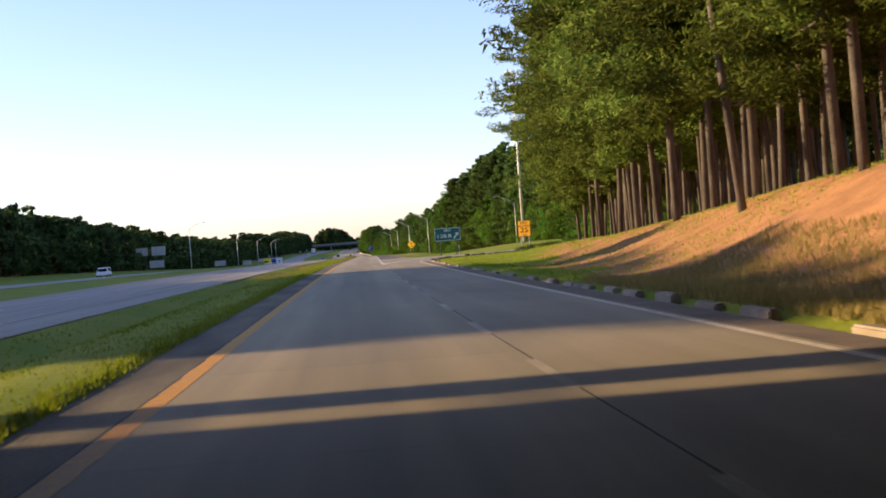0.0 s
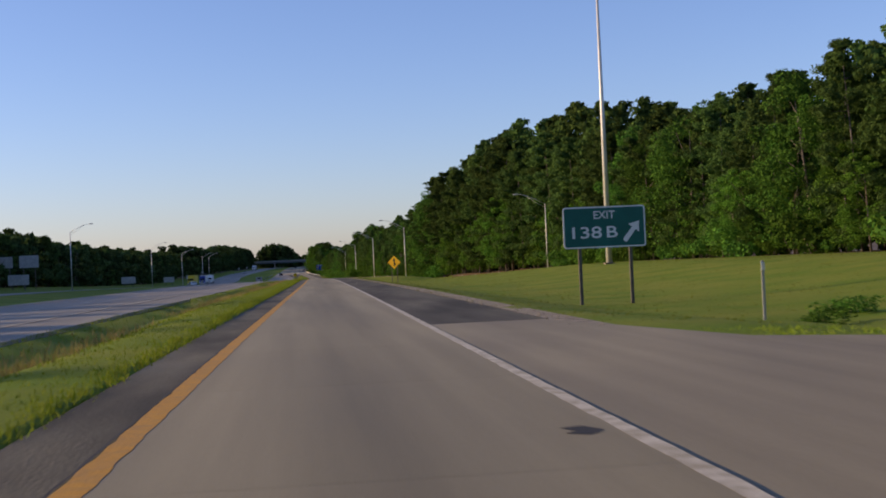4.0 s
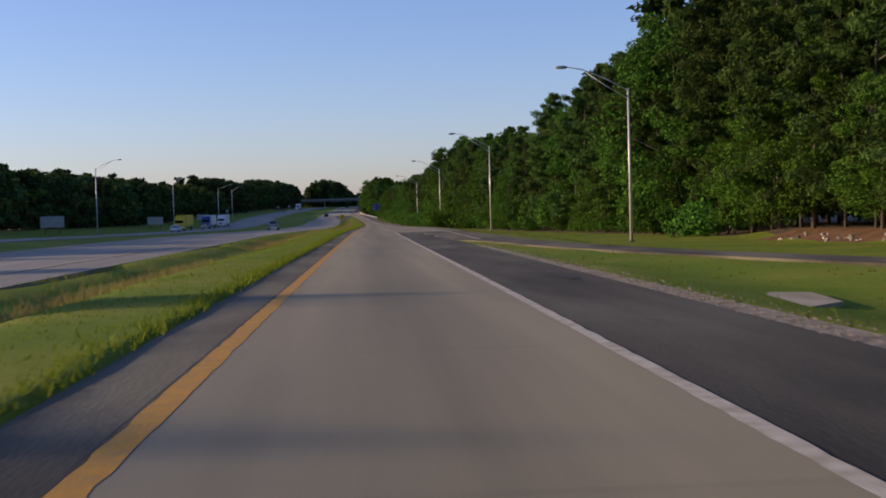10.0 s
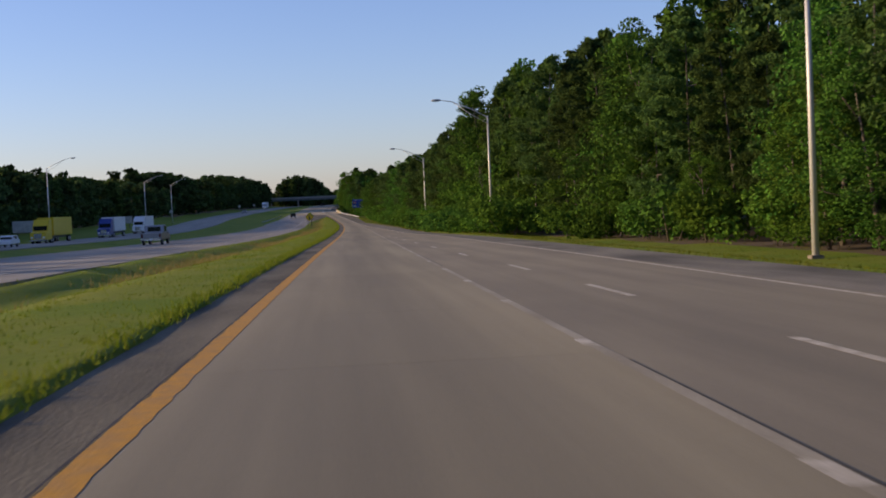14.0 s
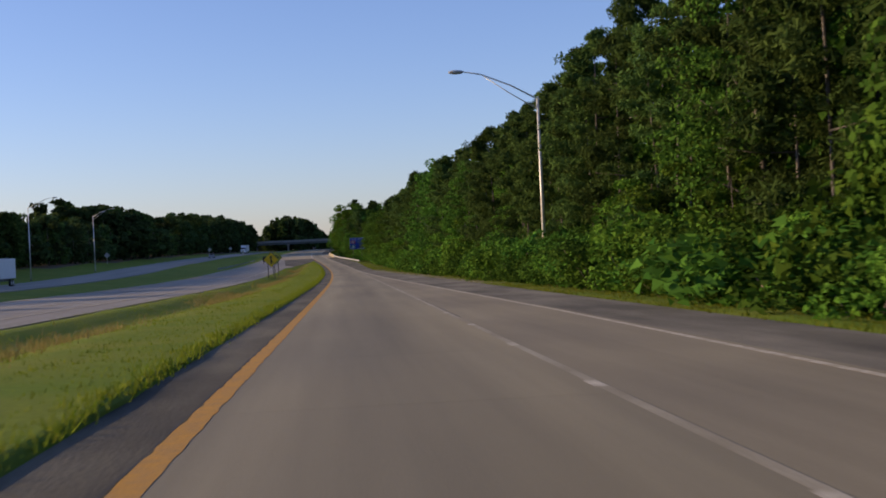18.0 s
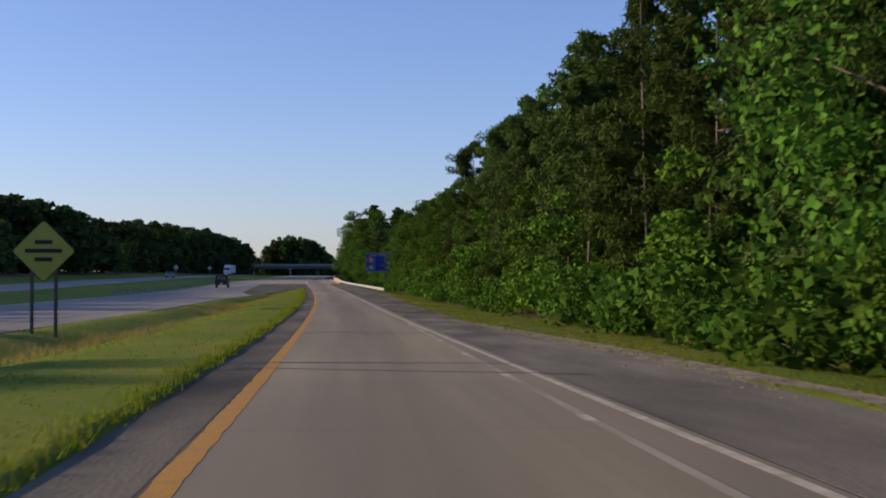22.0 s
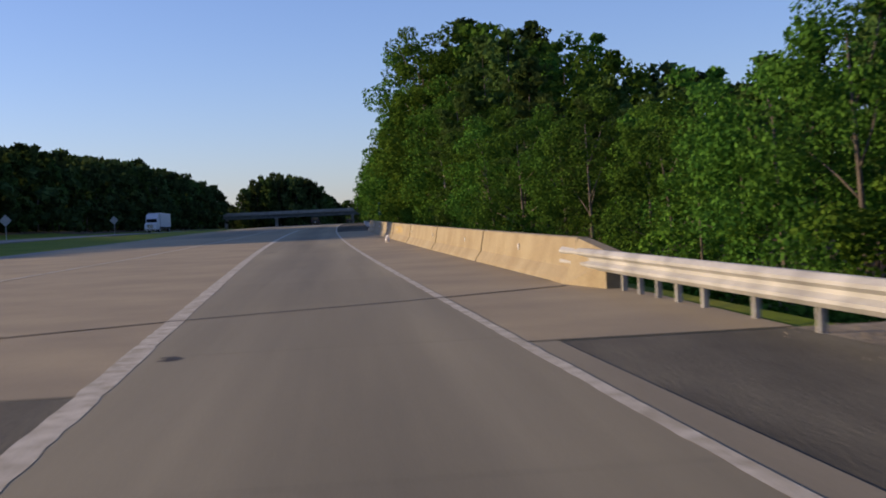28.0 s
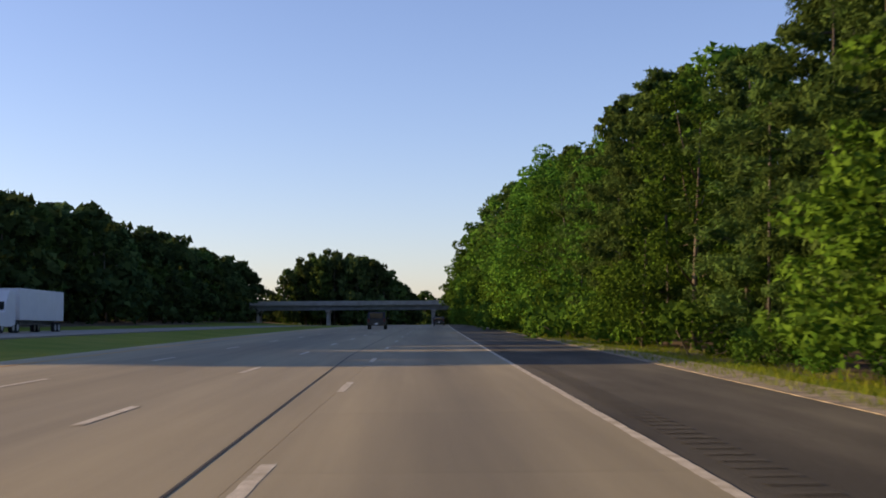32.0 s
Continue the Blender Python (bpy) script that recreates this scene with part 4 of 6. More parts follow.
while s < 1395:
    rt = float(right_trees(s))
    top = float(canopy(s))
    pines = 0.9 if s < 420 else 0.65 if s < 760 or s > 985 else 0.2
    if s > 410:
        pines = 0.85 if 470 < s < 740 else pines
    i = int(RNG.integers(3, 5)) if RNG.uniform() < pines else int(RNG.integers(0, 3))
    hh = top * RNG.uniform(0.74, 1.0)
    ll = rt + RNG.uniform(0.5, 2.2) + (3.0 if 844 < s < 874 else 0)
    if 175 < s < 1130:
        plant("front", s, ll, hh, "trees along the wood's edge", pick=i)
        low = 0.75 if s < 480 else 0.35 if s < 740 else 0.35
        if RNG.uniform() < low and not 838 < s < 880:
            a_, b_, c_ = s + RNG.uniform(1.5, 3), rt - RNG.uniform(-0.4, 0.8), top * RNG.uniform(0.28, 0.55)
            if s < 480:
                plant("front", a_, b_, c_, "trees along the wood's edge", pick=1 if RNG.uniform() < 0.7 else 0, squash=1.25)
            else:
                behind.append(("low", 0, spot("low", 0, a_, b_, c_, 0.1, 1.25)))
        if RNG.uniform() < (0.3 if 316 < s < 375 else 0.85) and not 842 < s < 874:
            plant("bush", s + 2, rt - RNG.uniform(-0.2, 0.9), RNG.uniform(1.5, 3.8) * (1.3 if s < 380 else 1.0), "bushes along the wood's edge")
    else:
        i = 1 + i % 2 if s < 300 else i % 3
        behind.append(("mid", i, spot("mid", i, s, ll, hh, 0.1, 1.2)))
        i = int(RNG.integers(3))
        behind.append(("bush", i, spot("bush", i, s + 2, rt, RNG.uniform(2, 4), 0.1, 1.0)))
        for q in range(2 if s < 300 else 1):
            behind.append(("low", 0, spot("low", 0, s + RNG.uniform(-3, 3), rt + RNG.uniform(-0.5, 1.0), RNG.uniform(4.0, 9.0), 0.6, 1.4)))
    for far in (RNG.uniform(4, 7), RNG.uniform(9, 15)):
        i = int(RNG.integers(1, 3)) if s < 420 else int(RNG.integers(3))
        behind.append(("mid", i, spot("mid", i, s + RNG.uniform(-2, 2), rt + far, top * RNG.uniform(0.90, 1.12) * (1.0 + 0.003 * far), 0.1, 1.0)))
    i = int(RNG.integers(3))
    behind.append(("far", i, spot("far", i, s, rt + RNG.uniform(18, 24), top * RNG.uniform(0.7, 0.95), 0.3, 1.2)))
    s += RNG.uniform(4.2, 5.4) if 175 < s < 1150 else RNG.uniform(5.5, 7.0)
for s_, l_, h_, i_ in ((988, 11.4, 17.0, 0), (978, 11.8, 17.0, 1), (998, 12.0, 14.5, 0)):
    plant("front", s_, l_, h_, "trees along the wood's edge", squash=1.15, pick=i_)
# the thicket that reaches out to the shoulder
s = 492.0
while s < 705:
    out = float(np.interp(s, [490, 516, 603, 640, 665, 712], [8.9, 8.4, 8.9, 9.0, 9.6, 9.6]))
    plant("bush", s, out + RNG.uniform(2.1, 3.0), RNG.uniform(1.5, 2.9), "bushes along the wood's edge", squash=1.25)
    i = int(RNG.integers(2))
    behind.append(("bush", i, spot("bush", i, s + RNG.uniform(-1, 1), out + RNG.uniform(4.2, 5.2), RNG.uniform(2.6, 4.2), 0.1, 1.1)))
    s += RNG.uniform(2.3, 3.1)
for q in range(16):
    i = 1 + int(RNG.integers(2))
    behind.append(("bush", i, spot("bush", i, 846 + 2.7 * q, 9.0 + RNG.uniform(0, 1.6), RNG.uniform(0.9, 1.7), 0.1, 1.3)))
forest("woods", behind, "dense mixed pine and hardwood behind the wood's edge")

# the wood across the motorway
across = []
# tall and low stretches are set to shade or light the road, some unseen
canopy_left = line([(-150, 15), (-2, 15), (0, 11), (9, 11), (12, 20.2), (54, 20.8), (62, 19.0), (70, 16.8), (380, 17.3), (440, 16.5), (590, 16.3), (740, 16.8), (850, 15.8), (870, 14.8), (941, 14.5), (947, 19.0), (1013, 18.6), (1018, 11), (1057, 11), (1063, 17.3), (1100, 17.8), (1200, 19), (1250, 20.2), (1330, 21), (1450, 20)])
s = -140.0
while s < 1440:
    lt = float(left_trees(s))
    top = float(canopy_left(s)) - 1.0
    # denser, more level rows where the wood is made to shade the road
    even = 10 < s < 60 or 945 < s < 1014
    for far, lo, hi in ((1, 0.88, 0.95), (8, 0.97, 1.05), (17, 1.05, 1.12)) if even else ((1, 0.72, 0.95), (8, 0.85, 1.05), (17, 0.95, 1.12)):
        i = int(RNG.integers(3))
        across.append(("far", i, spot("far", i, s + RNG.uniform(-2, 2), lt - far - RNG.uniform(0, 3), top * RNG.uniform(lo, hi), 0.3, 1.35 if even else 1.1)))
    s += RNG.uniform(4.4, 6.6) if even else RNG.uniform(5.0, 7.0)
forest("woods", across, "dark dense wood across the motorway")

# wooded rise behind the overpass
rise = []
for q in range(75):
    u = RNG.uniform(-1, 1)
    x, y = -23 + 25 * u, 1450 + RNG.uniform(0, 40)
    zt = 9.5 + 16.0 * max(0.0, 1 - abs(u) ** 2.2) * RNG.uniform(0.8, 1.0)
    i = int(RNG.integers(3))
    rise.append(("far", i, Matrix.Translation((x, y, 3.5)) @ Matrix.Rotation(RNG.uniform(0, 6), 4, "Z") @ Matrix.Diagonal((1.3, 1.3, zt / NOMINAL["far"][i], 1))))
for q in range(80):
    i = int(RNG.integers(3))
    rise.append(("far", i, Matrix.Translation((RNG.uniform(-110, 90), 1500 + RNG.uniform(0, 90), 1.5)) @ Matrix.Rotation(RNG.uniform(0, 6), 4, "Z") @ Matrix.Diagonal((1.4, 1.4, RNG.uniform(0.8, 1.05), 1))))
forest("woods", rise, "wooded rise behind the overpass")


def dead_trunk(s, l, pts, limbs, r, k=1.0):
    """A bare bleached trunk from its points in metres across, along and up."""
    t = empty("dead_tree", pose(*at(s, l, float(ground_z(s, l)) - 0.2), 0, 0, turn(s)) @ Matrix.Scale(k, 4), "bare bleached leaning trunk before the green wood", "dead tree", "bare trunks at the wood's edge")
    n = len(pts)
    part("trunk", tube(pts, [r * (1 - 0.75 * i / (n - 1)) for i in range(n)], 8), M["dead_wood"], t)
    for q in limbs:
        part("limb", tube(q, [r * 0.5 * (1 - 0.7 * i / (len(q) - 1)) for i in range(len(q))], 6), M["dead_wood"], t)


dead_trunk(877.5, 16.2, [(0, 0, 0), (-0.5, 0, 1.9), (-1.2, 0, 3.2), (-2.0, 0.2, 4.8)], [[(-0.5, 0, 1.9), (0.1, 0, 3.0), (0.2, 0, 4.2)]], 0.10, 1.5)
dead_trunk(878.5, 17.2, [(0, 0, 0), (-0.1, 0, 2.4), (-0.25, 0, 5.2)], [], 0.08, 1.5)
dead_trunk(876.0, 17.3, [(0, 0, 0), (0.15, 0, 2.0), (0.1, 0, 4.4)], [[(0.15, 0, 2.0), (0.6, 0, 3.4)]], 0.07, 1.5)
dead_trunk(962.5, 12.0, [(0, 0, 0), (-0.1, 0, 3.0), (-0.2, 0, 5.6), (-0.5, 0, 7.4)], [[(-0.2, 0, 4.6), (0.5, 0, 4.7), (0.9, 0, 5.3), (1.0, 0, 6.1)], [(-0.2, 0, 5.6), (0.4, 0, 6.6), (1.2, 0, 7.3)]], 0.12)

# low scrub on the island inside the kerb
for s_, l_, h_ in ((88, 17.5, 0.7), (93, 19, 0.9), (97, 24, 1.0), (84, 15.5, 0.6), (99, 27, 1.2), (124, 26, 1.4), (128, 30, 1.8), (119, 13, 0.5), (123, 15, 0.6)):
    plant("bush", s_, l_, h_, "scrub on the island", 0.05, 1.5, 2)
for kind, trees in KINDS.items():
    for i, t in enumerate(trees):
        if (kind, i) not in USED:
            for o in list(t.children):
                bpy.data.objects.remove(o)
            bpy.data.objects.remove(t)

# ---------------------------------------------------------------- light poles
def light_pole(label, h=11.2, arm=4.5, direction=-1):
    t = empty("street_lamp", Matrix(), label, "street lamp")
    part("pole", tube([(0, 0, 0), (0, 0, h)], [0.13, 0.075], 12), M["pole"], t)
    part("base", boxed(-0.22, 0.22, -0.22, 0.22, -0.3, 0.12, bevel=0.02), M["kerb"], t)
    d = direction
    part("arm", tube([(0, 0, h - 0.15), (d * arm * 0.35, 0, h + 0.72), (d * arm * 0.75, 0, h + 1.45), (d * arm, 0, h + 1.65)], [0.05, 0.045, 0.04, 0.035], 8), M["pole"], t)
    part("brace", tube([(0, 0, h - 0.75), (d * arm * 0.35, 0, h + 0.2), (d * arm * 0.7, 0, h + 1.3)], [0.035, 0.03, 0.03], 6), M["pole"], t)
    bm = bmesh.new()
    bmesh.ops.create_uvsphere(bm, u_segments=14, v_segments=8, radius=1, matrix=Matrix.Translation((d * (arm + 0.35), 0, h + 1.63)) @ Matrix.Diagonal((0.48, 0.19, 0.13, 1)))
    part("lamp_head", bm, M["signback"], t)
    return t


def place(t, s, l, z=None, rz=0.0):
    zz = float(ground_z(s, l)) if z is None else z
    t.matrix_world = pose(*at(s, l, zz), 0, 0, turn(s) + rz)
    return t


lamp = light_pole("tall grey aluminium street lamp with a long curved arm")
lamp["group"] = "street lamps along the wood"
place(lamp, 361.8, 20.5)
for s_, l_ in ((300.6, 39.8), (435.2, 17.1), (513.8, 14.5), (596.4, 13.1)):
    t = copy_thing(lamp, Matrix())
    place(t, s_, l_)
tall = light_pole("tall grey street lamp on the far side of the motorway", h=13.4)
tall["group"] = "street lamps across the motorway"
place(tall, 836, -53.5, None, 180)
for s_, l_ in ((761, -54), (632, -54), (530, -54), (389, -54)):
    place(copy_thing(tall, Matrix()), s_, l_, None, 180)

mast = empty("high_mast_light", Matrix(), "very tall tapered steel mast with a ring of floodlights", "mast light")
part("mast", tube([(0, 0, -0.3), (0, 0, 32.8)], [0.33, 0.11], 14), M["pole"], mast)
part("base", boxed(-0.5, 0.5, -0.5, 0.5, -0.4, 0.15, bevel=0.03), M["kerb"], mast)
part("ring", tube([(0.85 * math.cos(q), 0.85 * math.sin(q), 32.7) for q in np.linspace(0, 2 * math.pi, 25)], [0.05] * 25, 6), M["signback"], mast)
for i in range(6):
    q = math.pi * i / 3 + 0.3
    bm = bmesh.new()
    bmesh.ops.create_cone(bm, cap_ends=True, segments=12, radius1=0.34, radius2=0.16, depth=0.55, matrix=Matrix.Translation((1.15 * math.cos(q), 1.15 * math.sin(q), 32.6)))
    part("floodlight", bm, M["sign_white"], mast)
    part("bracket", tube([(0.1 * math.cos(q), 0.1 * math.sin(q), 32.7), (1.1 * math.cos(q), 1.1 * math.sin(q), 32.8)], [0.03, 0.03], 6), M["signback"], mast)
place(mast, 223.2, 32.0)


# ---------------------------------------------------------------- signs (panels face -y, the drivers)
def posts(t, xs, z1, mat="post", r=0.045, depth=0.06):
    for x in xs:
        part("post", boxed(x - r, x + r, depth - 0.02, depth + 2 * r - 0.02, -0.6, z1, bevel=0.008), M[mat], t)


def rounded(x0, x1, z0, z1, y0, y1, r=0.08):
    bm = bmesh.new()
    vs = []
    for cx, cz, a0 in ((x1 - r, z1 - r, 0), (x0 + r, z1 - r, 90), (x0 + r, z0 + r, 180), (x1 - r, z0 + r, 270)):
        for i in range(5):
            a = radians(a0 + 22.5 * i)
            vs.append(bm.verts.new((cx + r * math.cos(a), y0, cz + r * math.sin(a))))
    f = bm.faces.new(vs)
    g = bmesh.ops.extrude_face_region(bm, geom=[f])
    for q in g["geom"]:
        if isinstance(q, bmesh.types.BMVert):
            q.co.y = y1
    bmesh.ops.recalc_face_normals(bm, faces=bm.faces)
    return bm


def panel(t, name, w, h, zc, mat, border=None, xc=0.0, y=0.0, r=0.08, label="", edge=0.035):
    if border:
        part(name + "_border", rounded(xc - w / 2, xc + w / 2, zc - h / 2, zc + h / 2, y, y + 0.03, r), M[border], t)
        b = edge * min(w, h)
        return part(name, rounded(xc - w / 2 + b, xc + w / 2 - b, zc - h / 2 + b, zc + h / 2 - b, y - 0.006, y, max(0.01, r - b)), M[mat], t, label)
    return part(name, rounded(xc - w / 2, xc + w / 2, zc - h / 2, zc + h / 2, y, y + 0.03, r), M[mat], t, label)


def shape(t, name, pts, y, mat):
    bm = bmesh.new()
    f = bm.faces.new([bm.verts.new((x, y, z)) for x, z in pts])
    g = bmesh.ops.extrude_face_region(bm, geom=[f])
    for q in g["geom"]:
        if isinstance(q, bmesh.types.BMVert):
            q.co.y = y + 0.004
    bmesh.ops.recalc_face_normals(bm, faces=bm.faces)
    return part(name, bm, M[mat], t)


def diamond(t, a, zc, mat):
    r = 0.09
    part("panel_border", rounded(-a / 2, a / 2, -a / 2, a / 2, 0.0, 0.03, r), M["black"], t).matrix_local = Matrix.Translation((0, 0, zc)) @ Matrix.Rotation(radians(45), 4, "Y")
    part("panel", rounded(-a / 2 + 0.02, a / 2 - 0.02, -a / 2 + 0.02, a / 2 - 0.02, -0.006, 0.0, r), M[mat], t).matrix_local = Matrix.Translation((0, 0, zc)) @ Matrix.Rotation(radians(45), 4, "Y")


def merge_arrow(t, zc, k):
    shape(t, "arrow", [(-0.07 * k, zc - 0.5 * k), (0.07 * k, zc - 0.5 * k), (0.07 * k, zc - 0.22 * k), (0.2 * k, zc - 0.42 * k), (0.29 * k, zc - 0.34 * k), (0.07 * k, zc - 0.06 * k), (0.07 * k, zc + 0.22 * k), (0.21 * k, zc + 0.16 * k), (0.0, zc + 0.52 * k), (-0.21 * k, zc + 0.16 * k), (-0.07 * k, zc + 0.22 * k)], -0.016, "black")


exit_sign = empty("exit_sign", Matrix(), "green exit 138 B sign with white letters on two posts", "road sign")
panel(exit_sign, "panel", 3.2, 1.58, 3.05, "green", "sign_white", r=0.12)
words("lettering", "EXIT", 0.42, M["sign_white"], exit_sign, (0.0, -0.012, 3.5))
words("lettering", "138", 0.62, M["sign_white"], exit_sign, (-0.76, -0.012, 2.83), width=1.15)
words("lettering", "B", 0.62, M["sign_white"], exit_sign, (0.27, -0.012, 2.83), width=0.42)
shape(exit_sign, "arrow", [(0.72, 2.50), (0.84, 2.44), (1.22, 2.92), (1.34, 2.80), (1.36, 3.24), (0.93, 3.13), (1.07, 3.02), (0.72, 2.58)], -0.016, "sign_white")
posts(exit_sign, (-0.98, 1.0), 3.5, "post", 0.06)
place(exit_sign, 139.1, 12.37, -0.7)
speed_sign = empty("speed_sign", Matrix(), "amber exit 25 mph advisory sign on two posts", "road sign")
panel(speed_sign, "panel", 1.3, 0.5, 3.40, "sign_orange", "black", r=0.06)
panel(speed_sign, "plate", 1.3, 1.1, 2.55, "sign_orange", "black", r=0.06)
words("lettering", "EXIT", 0.36, M["black"], speed_sign, (0, -0.012, 3.40))
words("lettering", "25", 0.72, M["black"], speed_sign, (0, -0.012, 2.66), width=0.85)
words("lettering", "MPH", 0.22, M["black"], speed_sign, (0, -0.012, 2.16))
posts(speed_sign, (-0.42, 0.42), 3.5, "signback", 0.045)
place(speed_sign, 113.5, 18.95, -0.7, -18)
merge_sign = empty("merge_sign", Matrix(), "yellow diamond merge sign with a black arrow on two posts", "road sign")
diamond(merge_sign, 1.30, 2.68, "sign_yellow")
merge_arrow(merge_sign, 2.68, 1.05)
posts(merge_sign, (-0.38, 0.38), 2.5)
place(merge_sign, 261.8, 11.7, -0.8, -18)
merge_left = empty("merge_sign", Matrix(), "yellow diamond merge sign with a black arrow in the median", "road sign")
diamond(merge_left, 1.30, 2.62, "sign_yellow")
merge_arrow(merge_left, 2.62, 1.05)
posts(merge_left, (-0.4, 0.4), 2.5)
place(merge_left, 677.5, -7.38, -0.5)
ice_sign = empty("warning_sign", Matrix(), "faded yellow-green diamond sign with three lines of black writing", "road sign")
diamond(ice_sign, 1.30, 2.84, "sign_faded")
for z_, w_ in ((3.1, 0.5), (2.85, 1.05), (2.6, 0.5)):
    part("writing", boxed(-w_ / 2, w_ / 2, -0.014, -0.008, z_ - 0.06, z_ + 0.06), M["black"], ice_sign)
posts(ice_sign, (-0.34, 0.34), 2.6)
place(ice_sign, 692.0, -7.41, -0.5)
logo_sign = empty("service_sign", Matrix(), "large blue service sign with three logo panels on two posts", "road sign")
panel(logo_sign, "panel", 4.1, 3.1, 4.05, "blue", "sign_white", r=0.14, edge=0.012)
posts(logo_sign, (-1.2, 1.2), 4.6, "post", 0.09)
panel(logo_sign, "logo_panel", 1.25, 0.95, 4.45, "red", "sign_white", -1.15, -0.03, 0.02, "red logo panel with pale writing")
panel(logo_sign, "logo_panel", 1.25, 0.85, 3.20, "green", "sign_white", -1.15, -0.03, 0.02, "green and white logo panel")
panel(logo_sign, "logo_panel", 1.25, 0.85, 3.20, "black", "sign_white", 1.15, -0.03, 0.02, "dark logo panel with a pale slash")
for z_, w_ in ((4.68, 0.5), (4.45, 0.85), (4.22, 0.5)):
    part("writing", boxed(-1.15 - w_ / 2, -1.15 + w_ / 2, -0.05, -0.04, z_ - 0.06, z_ + 0.06), M["sign_white"], logo_sign)
shape(logo_sign, "emblem", [(-1.45, 3.2), (-0.85, 3.2), (-0.9, 3.38), (-1.15, 3.5), (-1.4, 3.38)], -0.045, "sign_white")
part("writing", boxed(-1.55, -0.75, -0.05, -0.04, 2.93, 3.05), M["sign_white"], logo_sign)
shape(logo_sign, "emblem", [(0.75, 3.4), (0.8, 3.45), (1.5, 3.05), (1.45, 3.0)], -0.045, "sign_white")
words("lettering", "LODGING", 0.27, M["sign_white"], logo_sign, (-0.83, -0.012, 5.24), width=1.3)
words("lettering", "-", 0.27, M["sign_white"], logo_sign, (0.02, -0.012, 5.24))
words("lettering", "EXIT", 0.27, M["sign_white"], logo_sign, (0.47, -0.012, 5.24), width=0.62)
words("lettering", "141", 0.27, M["sign_white"], logo_sign, (1.17, -0.012, 5.24), width=0.5)
place(logo_sign, 871.1, 12.0, -0.3)
mile = empty("mile_marker", Matrix(), "narrow green mile 139 marker on a thin post", "road sign")
panel(mile, "panel", 0.36, 1.5, 1.75, "green", "sign_white", r=0.03)
for i_, c_ in enumerate("139"):
    words("lettering", c_, 0.38, M["sign_white"], mile, (0, -0.012, 2.02 - 0.38 * i_))
words("lettering", "MILE", 0.13, M["sign_white"], mile, (0, -0.012, 2.35))
posts(mile, (0.0,), 2.2, "post", 0.03)
place(mile, 1010.8, 8.3, 0.0)

stake = empty("delineator_post", Matrix(), "short thin grey post in the grass", "post")
part("post", boxed(-0.035, 0.035, -0.02, 0.02, -0.4, 1.5, bevel=0.006), M["signback"], stake)
part("reflector", boxed(-0.04, 0.04, -0.03, -0.022, 1.25, 1.45), M["sign_white"], stake)
place(stake, 122.5, 12.6)
drain = empty("drain_inlet", Matrix(), "sunken concrete drain inlet in the median, its mouth's shade a black sheet", "drain")
part("surround", boxed(-0.75, 0.75, -1.1, 1.1, -0.5, 0.05, bevel=0.03), M["kerb"], drain)
# thin black sheet in place of the shade inside the opening
part("mouth", boxed(-0.55, 0.55, -0.9, 0.9, 0.05, 0.056), M["black"], drain)
place(drain, 281, -3.6)

# big white signs across the motorway, seen from behind or far off
for s_, l_, w_, h_, z_ in ((401, -66, 4.5, 2.9, 6.4), (396, -70.5, 3.8, 2.6, 5.9), (520, -60.5, 4.6, 2.2, 2.4), (372, -62, 4.4, 2.2, 2.2), (640, -60.5, 4.4, 2.2, 2.4), (770, -61, 4.0, 2.0, 2.4)):
    sg = empty("billboard_sign", Matrix(), "pale weathered sign panel on two posts at the wood's edge", "road sign", "signs across the motorway")
    panel(sg, "panel", w_, h_, z_, "signback", None, r=0.1)
    for x_ in (-w_ * 0.3, w_ * 0.3):
        part("post", boxed(x_ - 0.09, x_ + 0.09, 0.04, 0.2, -1.0, z_ + h_ * 0.3), M["post"], sg)
    place(sg, s_, min(l_, float(opp_far(s_)) - 3.2))
for s_, l_ in ((1117.5, -41.5), (1050, -43.5), (905, -60.0)):
    sg = empty("warning_sign", Matrix(), "grey back of a diamond road sign across the motorway", "road sign", "signs across the motorway")
    part("panel", rounded(-0.6, 0.6, -0.6, 0.6, 0, 0.03, 0.08), M["signback"], sg).matrix_local = Matrix.Translation((0, 0, 2.7)) @ Matrix.Rotation(radians(45), 4, "Y")
    posts(sg, (0.0,), 2.6, "signback")
    place(sg, s_, l_)


# ---------------------------------------------------------------- guardrail and barrier
def w_beam(t, pts, z):
    """A corrugated rail along points in (s, l), facing the road."""
    prof = [(0.0, 0.155), (-0.03, 0.15), (-0.08, 0.10), (-0.08, 0.065), (-0.02, 0.02), (-0.02, -0.02), (-0.08, -0.065), (-0.08, -0.10), (-0.03, -0.15), (0.0, -0.155)]
    a = np.array(pts, float)
    ss = np.unique(np.concatenate([np.arange(a[0, 0], a[-1, 0], 1.9), a[:, 0]]))
    l = np.interp(ss, a[:, 0], a[:, 1])
    zz = np.interp(ss, a[:, 0], a[:, 2])
    v, f = [], []
    for off in (0.0, 0.012):
        for i, s_ in enumerate(ss):
            for dx, dz in prof:
                v.append(at(s_, l[i] + dx + off, zz[i] + z + dz))
    n, m = len(ss), len(prof)
    for k in range(2):
        for i in range(n - 1):
            for j in range(m - 1):
                q = (k * n * m + i * m + j, k * n * m + i * m + j + 1, k * n * m + (i + 1) * m + j + 1, k * n * m + (i + 1) * m + j)
                f.append(q if k else q[::-1])
    return mesh_object("rail", v, f, M["galv"], t)


